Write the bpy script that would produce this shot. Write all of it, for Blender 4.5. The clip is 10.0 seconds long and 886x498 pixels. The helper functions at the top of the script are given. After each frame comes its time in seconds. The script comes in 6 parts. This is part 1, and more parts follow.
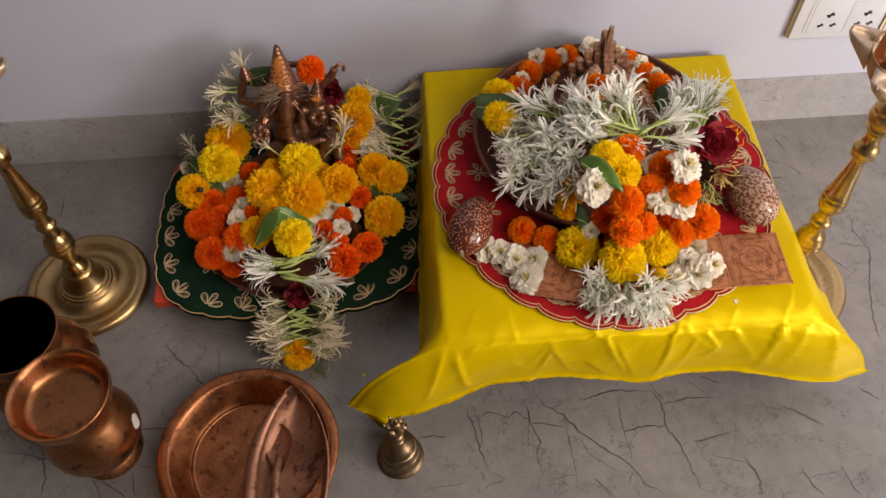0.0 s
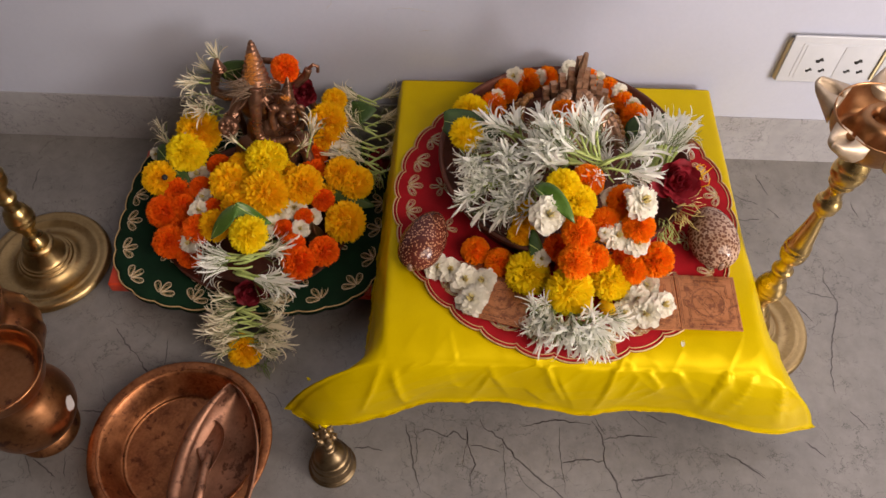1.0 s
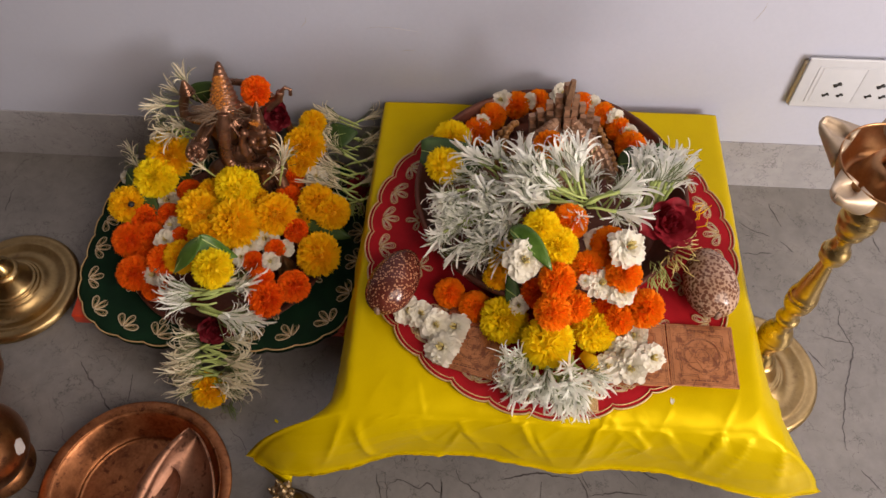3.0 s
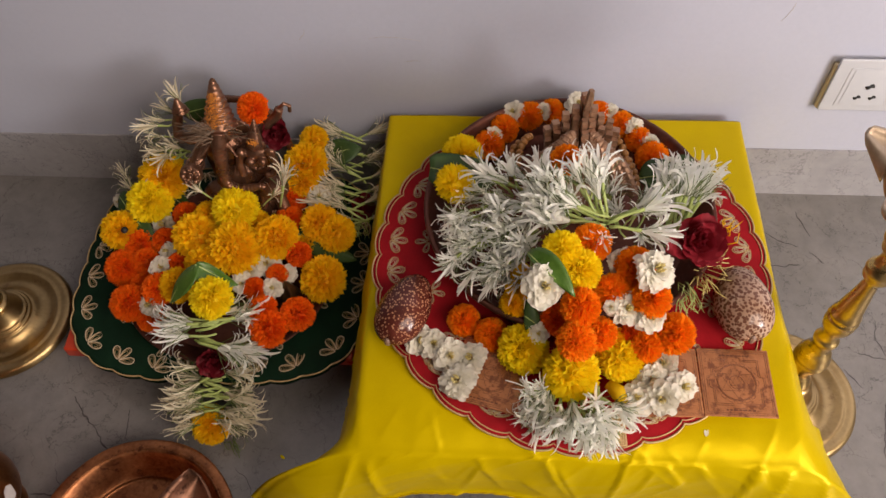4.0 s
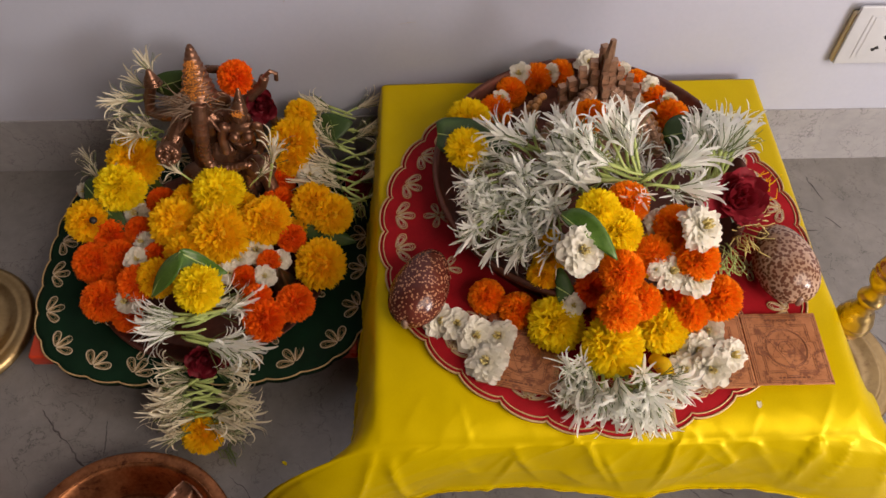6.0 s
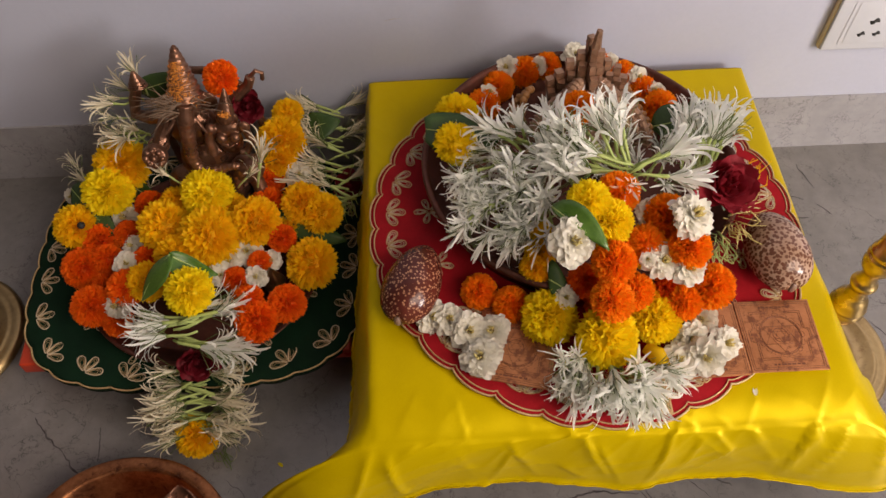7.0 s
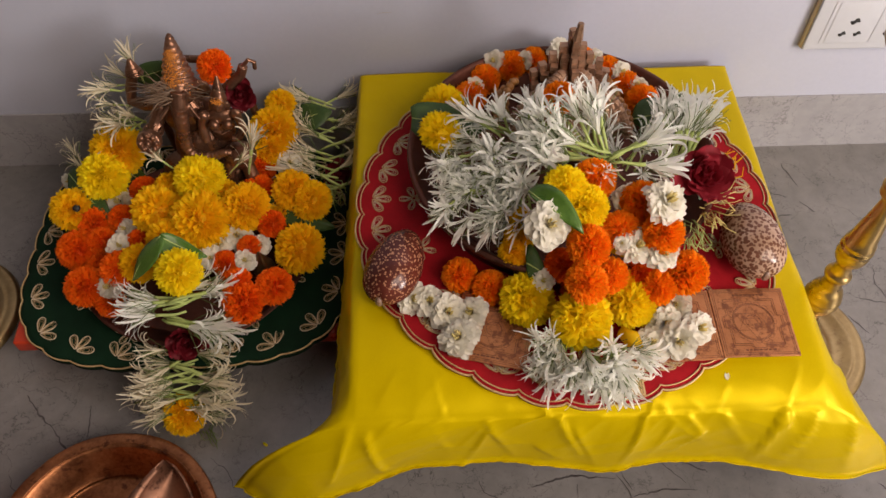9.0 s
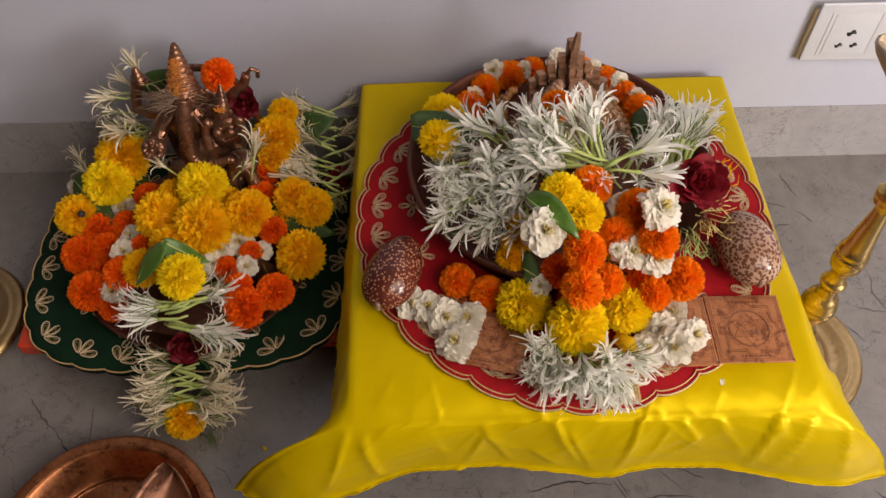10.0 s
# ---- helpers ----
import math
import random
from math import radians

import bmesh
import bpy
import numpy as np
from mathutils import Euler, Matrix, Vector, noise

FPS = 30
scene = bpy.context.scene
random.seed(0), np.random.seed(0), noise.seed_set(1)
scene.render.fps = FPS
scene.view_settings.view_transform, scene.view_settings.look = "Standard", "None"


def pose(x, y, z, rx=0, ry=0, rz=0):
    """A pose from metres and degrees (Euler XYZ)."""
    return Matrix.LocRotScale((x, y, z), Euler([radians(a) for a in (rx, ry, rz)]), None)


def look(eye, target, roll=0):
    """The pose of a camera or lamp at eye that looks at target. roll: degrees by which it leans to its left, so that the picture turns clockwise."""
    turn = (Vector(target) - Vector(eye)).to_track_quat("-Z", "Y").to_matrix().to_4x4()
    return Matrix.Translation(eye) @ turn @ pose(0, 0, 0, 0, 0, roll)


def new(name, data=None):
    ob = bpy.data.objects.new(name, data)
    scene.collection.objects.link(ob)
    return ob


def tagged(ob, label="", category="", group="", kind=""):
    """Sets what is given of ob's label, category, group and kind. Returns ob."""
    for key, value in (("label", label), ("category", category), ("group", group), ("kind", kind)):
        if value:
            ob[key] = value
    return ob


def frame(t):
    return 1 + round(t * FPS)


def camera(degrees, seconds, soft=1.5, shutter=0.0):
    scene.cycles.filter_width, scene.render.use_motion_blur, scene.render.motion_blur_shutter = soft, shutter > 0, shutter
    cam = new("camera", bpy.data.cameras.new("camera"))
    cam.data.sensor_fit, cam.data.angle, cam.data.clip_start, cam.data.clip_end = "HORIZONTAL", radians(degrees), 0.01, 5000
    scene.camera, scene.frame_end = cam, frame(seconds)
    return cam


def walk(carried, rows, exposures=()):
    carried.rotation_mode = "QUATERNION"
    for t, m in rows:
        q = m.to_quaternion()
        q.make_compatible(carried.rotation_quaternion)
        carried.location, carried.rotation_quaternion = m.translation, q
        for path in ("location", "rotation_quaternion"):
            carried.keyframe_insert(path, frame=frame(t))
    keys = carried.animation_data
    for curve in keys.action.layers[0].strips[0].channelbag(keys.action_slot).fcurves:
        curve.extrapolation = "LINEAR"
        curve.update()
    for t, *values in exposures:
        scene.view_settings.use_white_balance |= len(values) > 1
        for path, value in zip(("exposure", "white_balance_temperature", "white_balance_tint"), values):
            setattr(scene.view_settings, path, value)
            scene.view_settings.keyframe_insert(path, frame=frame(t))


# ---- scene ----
cam = camera(57.6, 10.0)
PATH = [
    (0, (0.004, 0.154, 0.823), (0.059, 1.285, -0.826), -1.3),
    (0.5, (0.044, 0.164, 0.831), (0.095, 1.301, -0.814), 3.0),
    (1, (0.073, 0.171, 0.826), (0.081, 1.3, -0.826), 2.3),
    (1.5, (0.082, 0.191, 0.822), (0.069, 1.317, -0.831), 1.2),
    (2, (0.101, 0.206, 0.816), (0.063, 1.333, -0.835), 0.3),
    (2.5, (0.123, 0.219, 0.803), (0.059, 1.345, -0.848), 0.3),
    (2.7, (0.131, 0.227, 0.804), (0.065, 1.348, -0.851), 0.3),
    (3.8, (0.131, 0.29, 0.789), (0.007, 1.371, -0.887), -4.0),
    (4, (0.121, 0.29, 0.775), (0.031, 1.399, -0.887), -2.3),
    (4.5, (0.098, 0.314, 0.761), (0.077, 1.411, -0.91), 0.2),
    (5, (0.074, 0.309, 0.729), (0.075, 1.409, -0.941), 0.3),
    (5.5, (0.064, 0.306, 0.714), (0.093, 1.418, -0.948), 0.6),
    (5.7, (0.062, 0.301, 0.706), (0.099, 1.434, -0.941), 0.8),
    (7, (0.064, 0.298, 0.696), (0.12, 1.434, -0.95), -0.2),
    (7.5, (0.067, 0.295, 0.69), (0.124, 1.434, -0.953), -0.5),
    (8, (0.068, 0.289, 0.691), (0.124, 1.431, -0.95), -0.5),
    (8.5, (0.078, 0.278, 0.694), (0.127, 1.424, -0.945), -0.4),
    (9, (0.083, 0.269, 0.697), (0.123, 1.43, -0.932), -0.0),
    (9.5, (0.081, 0.265, 0.7), (0.112, 1.443, -0.916), -0.2),
    (10, (0.089, 0.259, 0.7), (0.115, 1.447, -0.909), -0.3),
]
walk(cam, [(t, look(eye, target, roll)) for t, eye, target, roll in PATH], [(0.0, 0.05), (1.5, 0.02), (4.0, -0.07), (10.0, -0.09)])

# ---- light: a low window and an added high fill lamp in an unseen slanting wall ----
SLANT = Matrix(((0.917, -0.400, 0, 1.35), (0.400, 0.917, 0, -0.19), (0, 0, 1, 0), (0, 0, 0, 1)))
world = bpy.data.worlds.new("world")
scene.world = world
world.use_nodes = True
sky = world.node_tree.nodes.new("ShaderNodeTexSky")
sky.sky_type, sky.sun_disc = "NISHITA", False
sky.sun_elevation, sky.sun_rotation = radians(35), radians(200)
world.node_tree.links.new(sky.outputs["Color"], world.node_tree.nodes["Background"].inputs["Color"])
world.node_tree.nodes["Background"].inputs["Strength"].default_value = 0.1


def window_light(name, eye, target, wide, high, watts, colour):
    data = bpy.data.lights.new(name, "AREA")
    data.shape, data.size, data.size_y, data.energy, data.color = "RECTANGLE", wide, high, watts, colour
    ob = new(name, data)
    ob.matrix_world = look(eye, target)
    return ob


window_light("window_light", SLANT @ Vector((0, -0.02, 0.60)), SLANT @ Vector((0, 1, 0.60)), 0.46, 0.46, 22, (1.0, 0.88, 0.82))
# large soft fill from above, added to lighten shadows; no such window is known
window_light("high_fill_light", SLANT @ Vector((-0.25, -0.02, 1.55)), SLANT @ Vector((-0.25, 1, 1.55)), 1.5, 1.1, 43, (1.0, 0.82, 0.69))


# ---- materials ----
def nodes_of(name):
    m = bpy.data.materials.new(name)
    m.use_nodes = True
    t = m.node_tree
    return m, t.nodes, t.links, t.nodes["Principled BSDF"]


def noise_node(n, l, scale, detail=4, rough=0.6, vector=None):
    t = n.new("ShaderNodeTexNoise")
    t.inputs["Scale"].default_value, t.inputs["Detail"].default_value, t.inputs["Roughness"].default_value = scale, detail, rough
    if vector:
        l.new(vector, t.inputs["Vector"])
    return t.outputs["Fac"]


def ramp(n, l, fac, stops):
    r = n.new("ShaderNodeValToRGB")
    e = r.color_ramp.elements
    while len(e) < len(stops):
        e.new(0.5)
    for el, (p, c) in zip(e, stops):
        el.position, el.color = p, (*c, 1) if len(c) == 3 else c
    l.new(fac, r.inputs["Fac"])
    return r.outputs["Color"]


def mix(n, l, fac, a, b, kind="MIX"):
    m = n.new("ShaderNodeMix")
    m.data_type, m.blend_type = "RGBA", kind
    for key, v in ((0, fac), (6, a), (7, b)):
        if isinstance(v, bpy.types.NodeSocket):
            l.new(v, m.inputs[key])
        elif isinstance(v, (int, float)):
            m.inputs[key].default_value = v
        else:
            m.inputs[key].default_value = (*v, 1)
    return m.outputs[2]


def maths(n, l, op, a, b=0.0):
    m = n.new("ShaderNodeMath")
    m.operation = op
    for i, v in enumerate((a, b)):
        if isinstance(v, bpy.types.NodeSocket):
            l.new(v, m.inputs[i])
        else:
            m.inputs[i].default_value = v
    return m.outputs[0]


def bump(n, l, b, height, strength, distance=0.001):
    k = n.new("ShaderNodeBump")
    k.inputs["Strength"].default_value, k.inputs["Distance"].default_value = strength, distance
    l.new(height, k.inputs["Height"])
    l.new(k.outputs["Normal"], b.inputs["Normal"])


def surf(name, c1, c2, scale=30, rough=0.5, metal=0.0, fine=300, relief=0.2, rough_var=0.15, spec=0.5, sheen=0.0, stain=None, tint=None):
    """Two-scale colour between c1 and c2, roughness that varies, fine relief; stain: colour and share of blotches."""
    m, n, l, b = nodes_of(name)
    co = n.new("ShaderNodeTexCoord").outputs["Object"]
    big, small = noise_node(n, l, scale, 5, 0.6, co), noise_node(n, l, fine, 3, 0.6, co)
    f = maths(n, l, "ADD", maths(n, l, "MULTIPLY", big, 0.7), maths(n, l, "MULTIPLY", small, 0.3))
    col = ramp(n, l, f, [(0.36, c1), (0.64, c2)])
    if stain:
        blot = noise_node(n, l, scale * 2.7, 6, 0.7, co)
        col = mix(n, l, ramp(n, l, blot, [(1 - stain[1] - 0.04, (0, 0, 0)), (1 - stain[1] + 0.04, (1, 1, 1))]), col, stain[0])
    l.new(col, b.inputs["Base Color"])
    r = n.new("ShaderNodeMapRange")
    r.inputs["To Min"].default_value, r.inputs["To Max"].default_value = rough - rough_var, rough + rough_var
    r.inputs["From Min"].default_value, r.inputs["From Max"].default_value = 0.3, 0.7
    l.new(big, r.inputs["Value"])
    l.new(r.outputs["Result"], b.inputs["Roughness"])
    b.inputs["Metallic"].default_value = metal
    b.inputs["Specular IOR Level"].default_value = spec
    b.inputs["Sheen Weight"].default_value = sheen
    if tint:
        b.inputs["Specular Tint"].default_value = (*tint, 1)
    if relief:
        bump(n, l, b, f, relief, 0.0006)
    return m


def petal(name, c1, c2, passing=0.25, rough=0.6, c_low=None):
    """Petal tissue: every petal its own tint, part of the light goes through."""
    m, n, l, b = nodes_of(name)
    g = n.new("ShaderNodeNewGeometry")
    ob = n.new("ShaderNodeObjectInfo").outputs["Random"]
    co = n.new("ShaderNodeTexCoord").outputs["Object"]
    f = maths(n, l, "ADD", maths(n, l, "MULTIPLY", g.outputs["Random Per Island"], 0.6), maths(n, l, "MULTIPLY", ob, 0.4))
    col = mix(n, l, f, c1, c2)
    col = mix(n, l, maths(n, l, "MULTIPLY", noise_node(n, l, 260, 3, 0.6, co), 0.35), col, c_low or [0.6 * v for v in c1])
    l.new(col, b.inputs["Base Color"])
    b.inputs["Roughness"].default_value = rough
    b.inputs["Specular IOR Level"].default_value = 0.25
    tr = n.new("ShaderNodeBsdfTranslucent")
    l.new(col, tr.inputs["Color"])
    ms = n.new("ShaderNodeMixShader")
    ms.inputs["Fac"].default_value = passing
    l.new(b.outputs[0], ms.inputs[1])
    l.new(tr.outputs[0], ms.inputs[2])
    l.new(ms.outputs[0], n["Material Output"].inputs["Surface"])
    return m


def marble(name, base1, base2, vein, big=0.5):
    """Grey polished tile with broken dark hairline veins."""
    m, n, l, b = nodes_of(name)
    co = n.new("ShaderNodeTexCoord").outputs["Object"]
    wob = n.new("ShaderNodeTexNoise")
    wob.inputs["Scale"].default_value, wob.inputs["Detail"].default_value, wob.inputs["Roughness"].default_value = 11, 6, 0.65
    l.new(co, wob.inputs["Vector"])
    shift = n.new("ShaderNodeVectorMath")
    shift.operation = "MULTIPLY_ADD"
    l.new(wob.outputs["Color"], shift.inputs[0])
    shift.inputs[1].default_value = (0.12, 0.12, 0.12)
    l.new(co, shift.inputs[2])
    cloud = maths(n, l, "ADD", maths(n, l, "MULTIPLY", noise_node(n, l, 7, 6, 0.62, co), 0.6), maths(n, l, "MULTIPLY", noise_node(n, l, 60, 5, 0.7, co), 0.4))
    col = ramp(n, l, cloud, [(0.34, base1), (0.66, base2)])
    for scale, width, lo, hi, strength in ((13, 0.013, 0.49, 0.58, big), (22, 0.015, 0.45, 0.55, 0.65), (44, 0.024, 0.48, 0.58, 0.5)):
        v = n.new("ShaderNodeTexVoronoi")
        v.feature = "DISTANCE_TO_EDGE"
        v.inputs["Scale"].default_value = scale
        l.new(shift.outputs[0], v.inputs["Vector"])
        line = ramp(n, l, v.outputs["Distance"], [(0.0, (1, 1, 1)), (width, (0, 0, 0))])
        mask = ramp(n, l, noise_node(n, l, scale * 1.1, 5, 0.6, shift.outputs[0]), [(lo, (0, 0, 0)), (hi, (1, 1, 1))])
        both = maths(n, l, "MULTIPLY", maths(n, l, "MULTIPLY", line, mask), strength)
        col = mix(n, l, both, col, vein)
    l.new(col, b.inputs["Base Color"])
    b.inputs["Roughness"].default_value = 0.3
    b.inputs["Specular IOR Level"].default_value = 0.4
    bump(n, l, b, noise_node(n, l, 45, 3, 0.5, co), 0.06, 0.001)
    return m


def cowrie_mat(name, ground1, ground2, spot, size, limit, invert=False):
    m, n, l, b = nodes_of(name)
    co = n.new("ShaderNodeTexCoord").outputs["Object"]
    wob = n.new("ShaderNodeTexNoise")
    wob.inputs["Scale"].default_value = 90
    l.new(co, wob.inputs["Vector"])
    shift = n.new("ShaderNodeVectorMath")
    shift.operation = "MULTIPLY_ADD"
    l.new(wob.outputs["Color"], shift.inputs[0])
    shift.inputs[1].default_value = (0.004, 0.004, 0.004)
    l.new(co, shift.inputs[2])
    v = n.new("ShaderNodeTexVoronoi")
    v.inputs["Scale"].default_value = size
    l.new(shift.outputs[0], v.inputs["Vector"])
    dots = ramp(n, l, v.outputs["Distance"], [(limit - 0.07, (1, 1, 1)), (limit + 0.04, (0, 0, 0))])
    ground = ramp(n, l, noise_node(n, l, 38, 4, 0.6, co), [(0.35, ground1), (0.65, ground2)])
    sep = n.new("ShaderNodeSeparateXYZ")
    l.new(co, sep.inputs[0])
    high = ramp(n, l, sep.outputs["Z"], [(0.004, (0, 0, 0)), (0.014, (1, 1, 1))])
    l.new(mix(n, l, maths(n, l, "MULTIPLY", dots, high), ground, spot), b.inputs["Base Color"])
    b.inputs["Roughness"].default_value = 0.2
    b.inputs["Specular IOR Level"].default_value = 0.4
    return m


M_WALL = surf("white_wall_paint", (0.425, 0.448, 0.545), (0.465, 0.488, 0.585), 3, 0.6, 0, 260, 0.12, 0.08, 0.3)
# tone of the unseen ceiling and slanting wall, set by the bounce they give
M_ROOM = surf("unseen_room_tone", (0.31, 0.285, 0.26), (0.37, 0.345, 0.315), 3, 0.7, 0, 200, 0.1, 0.05, 0.3)
# dark tone of the unseen west wall, chosen to cut bounce from the left
M_BOUNCE_CUT = surf("bounce_cutting_brown", (0.11, 0.085, 0.07), (0.15, 0.12, 0.10), 3, 0.7, 0, 200, 0.1, 0.05, 0.3)
M_FLOOR = marble("grey_marble_tile", (0.143, 0.137, 0.134), (0.23, 0.22, 0.214), (0.03, 0.026, 0.027))
M_VEIN = surf("vein_mineral", (0.03, 0.026, 0.027), (0.085, 0.075, 0.077), 90, 0.4, 0, 400, 0.0)
# wall scratches, and the window highlight painted on the water pot
M_SCRATCH_GLINT = surf("scratch_and_glint_grey", (0.36, 0.33, 0.32), (0.46, 0.43, 0.42), 90, 0.7, 0, 400, 0.0)
M_SKIRT = marble("grey_marble_skirting", (0.27, 0.268, 0.285), (0.385, 0.38, 0.395), (0.06, 0.055, 0.06))
M_BRASS = surf("brass", (0.46, 0.32, 0.12), (0.62, 0.45, 0.19), 26, 0.29, 1.0, 240, 0.12, 0.08)
M_BOWL = surf("oil_stained_brass", (0.28, 0.14, 0.065), (0.42, 0.23, 0.11), 40, 0.40, 1.0, 240, 0.3, 0.08)
M_SPOUT = surf("pale_worn_brass", (0.44, 0.34, 0.24), (0.58, 0.47, 0.35), 40, 0.48, 0.6, 240, 0.3, 0.08)
M_BRASS_BASE = surf("brown_brass", (0.34, 0.23, 0.10), (0.50, 0.36, 0.17), 24, 0.33, 1.0, 240, 0.2, 0.08, stain=((0.30, 0.19, 0.09), 0.36))
M_BRASS_DULL = surf("dull_brass", (0.17, 0.12, 0.065), (0.32, 0.23, 0.13), 40, 0.40, 1.0, 260, 0.3, 0.1)
M_COPPER = surf("copper", (0.28, 0.124, 0.052), (0.48, 0.22, 0.098), 22, 0.37, 1.0, 260, 0.3, 0.1, stain=((0.17, 0.072, 0.042), 0.40))
M_COPPER_WORN = surf("worn_copper", (0.19, 0.070, 0.032), (0.48, 0.205, 0.088), 34, 0.42, 1.0, 300, 0.8, 0.12, stain=((0.15, 0.056, 0.03), 0.40))
M_COPPER_DARK = surf("dark_copper", (0.085, 0.034, 0.025), (0.17, 0.066, 0.045), 24, 0.42, 0.8, 240, 0.3, 0.1)
M_COPPER_DULL = surf("dull_brown_copper", (0.21, 0.105, 0.066), (0.38, 0.195, 0.125), 26, 0.48, 0.8, 260, 0.4, 0.1, stain=((0.12, 0.055, 0.036), 0.42))
M_INSIDE = surf("near_black_copper", (0.02, 0.014, 0.012), (0.05, 0.03, 0.022), 24, 0.6, 0.3, 200, 0.2, 0.1)
M_STATUE = surf("statue_copper", (0.15, 0.072, 0.043), (0.28, 0.145, 0.09), 60, 0.32, 0.75, 420, 0.5, 0.08)
M_BRONZE = surf("tower_bronze", (0.24, 0.13, 0.078), (0.46, 0.285, 0.185), 60, 0.40, 0.5, 420, 0.5, 0.08)
M_YANTRA = surf("copper_sheet", (0.40, 0.155, 0.06), (0.54, 0.235, 0.10), 45, 0.42, 0.65, 500, 0.4, 0.08, stain=((0.25, 0.095, 0.045), 0.44))
M_ENGRAVE = surf("engraved_lines", (0.16, 0.058, 0.03), (0.23, 0.09, 0.045), 60, 0.5, 0.5, 400, 0.2)
M_SATIN = surf("yellow_satin", (0.50, 0.36, 0.0), (0.57, 0.42, 0.0), 14, 0.36, 0.10, 900, 0.10, 0.05, 0.70, 0.0, tint=(1.0, 0.86, 0.05))
M_RED_VELVET = surf("red_velvet", (0.25, 0.004, 0.008), (0.36, 0.008, 0.014), 40, 0.75, 0.0, 900, 0.4, 0.05, 0.15, 0.0)
M_GREEN_VELVET = surf("green_velvet", (0.002, 0.014, 0.006), (0.005, 0.026, 0.011), 40, 0.8, 0.0, 900, 0.4, 0.05, 0.15, 0.0)
M_FIBRE = surf("tan_fibre", (0.12, 0.075, 0.045), (0.22, 0.145, 0.09), 60, 0.6)
M_GOLD = surf("gold_thread", (0.46, 0.31, 0.13), (0.66, 0.47, 0.24), 400, 0.45, 0.35, 1400, 0.8, 0.1)
M_CREAM = surf("cream_thread", (0.48, 0.36, 0.21), (0.74, 0.62, 0.44), 500, 0.6, 0.1, 1500, 0.9, 0.1)
M_RED_PAINT = surf("red_lacquer", (0.42, 0.035, 0.012), (0.55, 0.055, 0.02), 18, 0.35, 0.0, 160, 0.15)
M_PLASTIC = surf("white_plastic", (0.48, 0.50, 0.545), (0.53, 0.55, 0.595), 10, 0.32, 0.0, 100, 0.03, 0.05)
M_AGED = surf("yellowed_plastic", (0.72, 0.60, 0.36), (0.80, 0.68, 0.44), 30, 0.4, 0.0, 150, 0.05, 0.05)
M_BLACK = surf("black_hole", (0.008, 0.008, 0.008), (0.02, 0.02, 0.02), 50, 0.6)
M_YELLOW = petal("yellow_petals", (1.0, 0.79, 0.008), (1.0, 0.92, 0.020), 0.50, c_low=(1.0, 0.64, 0.004))
M_OCHRE = petal("deep_yellow_petals", (1.0, 0.62, 0.006), (1.0, 0.76, 0.012), 0.48, c_low=(0.96, 0.46, 0.003))
M_ORANGE = petal("orange_petals", (1.0, 0.29, 0.005), (1.0, 0.41, 0.012), 0.48, c_low=(0.98, 0.21, 0.003))
M_DEEP = petal("deep_orange_petals", (0.94, 0.15, 0.004), (1.0, 0.23, 0.008), 0.36, c_low=(0.80, 0.08, 0.002))
M_WHITE = petal("white_petals", (0.88, 0.86, 0.77), (0.92, 0.90, 0.82), 0.40, c_low=(0.80, 0.75, 0.58))
M_LILY = petal("lily_petals", (0.94, 0.945, 0.90), (0.965, 0.97, 0.93), 0.50, c_low=(0.90, 0.92, 0.80))
M_WILT = petal("wilting_lily_petals", (0.82, 0.76, 0.58), (0.90, 0.85, 0.70), 0.38, c_low=(0.64, 0.54, 0.33))
M_STEM = petal("green_stem", (0.40, 0.50, 0.14), (0.60, 0.68, 0.30), 0.2, c_low=(0.30, 0.40, 0.08))
M_FILAMENT = petal("green_filament", (0.10, 0.15, 0.04), (0.26, 0.32, 0.12), 0.1)
M_ROSE = petal("red_rose_petals", (0.25, 0.010, 0.020), (0.38, 0.026, 0.042), 0.25, c_low=(0.13, 0.004, 0.010))
M_ROSE_DARK = petal("dark_rose_petals", (0.10, 0.003, 0.008), (0.17, 0.006, 0.014), 0.12, c_low=(0.05, 0.001, 0.004))
M_LEAF = surf("green_leaf", (0.045, 0.11, 0.012), (0.10, 0.19, 0.026), 60, 0.35, 0.0, 500, 0.4, 0.08)
M_LEAF_DARK = surf("dark_green_leaf", (0.022, 0.055, 0.010), (0.05, 0.10, 0.020), 60, 0.5, 0.0, 500, 0.4, 0.08)
M_CENTRE = petal("yellow_centre", (0.70, 0.55, 0.16), (0.80, 0.70, 0.32), 0.15)
M_POLLEN = surf("orange_powder", (0.62, 0.20, 0.02), (0.74, 0.30, 0.04), 200, 0.9, 0.0, 900, 0.5)
M_BEAD = surf("brown_seed_bead", (0.24, 0.10, 0.025), (0.38, 0.18, 0.05), 300, 0.5, 0.0, 900, 0.9)
M_COWRIE_DARK = cowrie_mat("dark_cowrie", (0.06, 0.013, 0.009), (0.11, 0.025, 0.016), (0.38, 0.18, 0.10), 420, 0.37)
M_MOUTH = surf("shell_tip", (0.20, 0.12, 0.09), (0.30, 0.20, 0.15), 90, 0.3)
M_COWRIE_PALE = cowrie_mat("pale_cowrie", (0.31, 0.19, 0.125), (0.46, 0.32, 0.235), (0.13, 0.055, 0.033), 330, 0.51)


# ---- builders ----
def mesh_of(name, bm, material, smooth=True):
    me = bpy.data.meshes.new(name)
    bm.to_mesh(me)
    bm.free()
    me.materials.append(material)
    if smooth:
        me.shade_smooth()
    return me


def solid(name, bm, material, smooth=True):
    return new(name, mesh_of(name, bm, material, smooth))


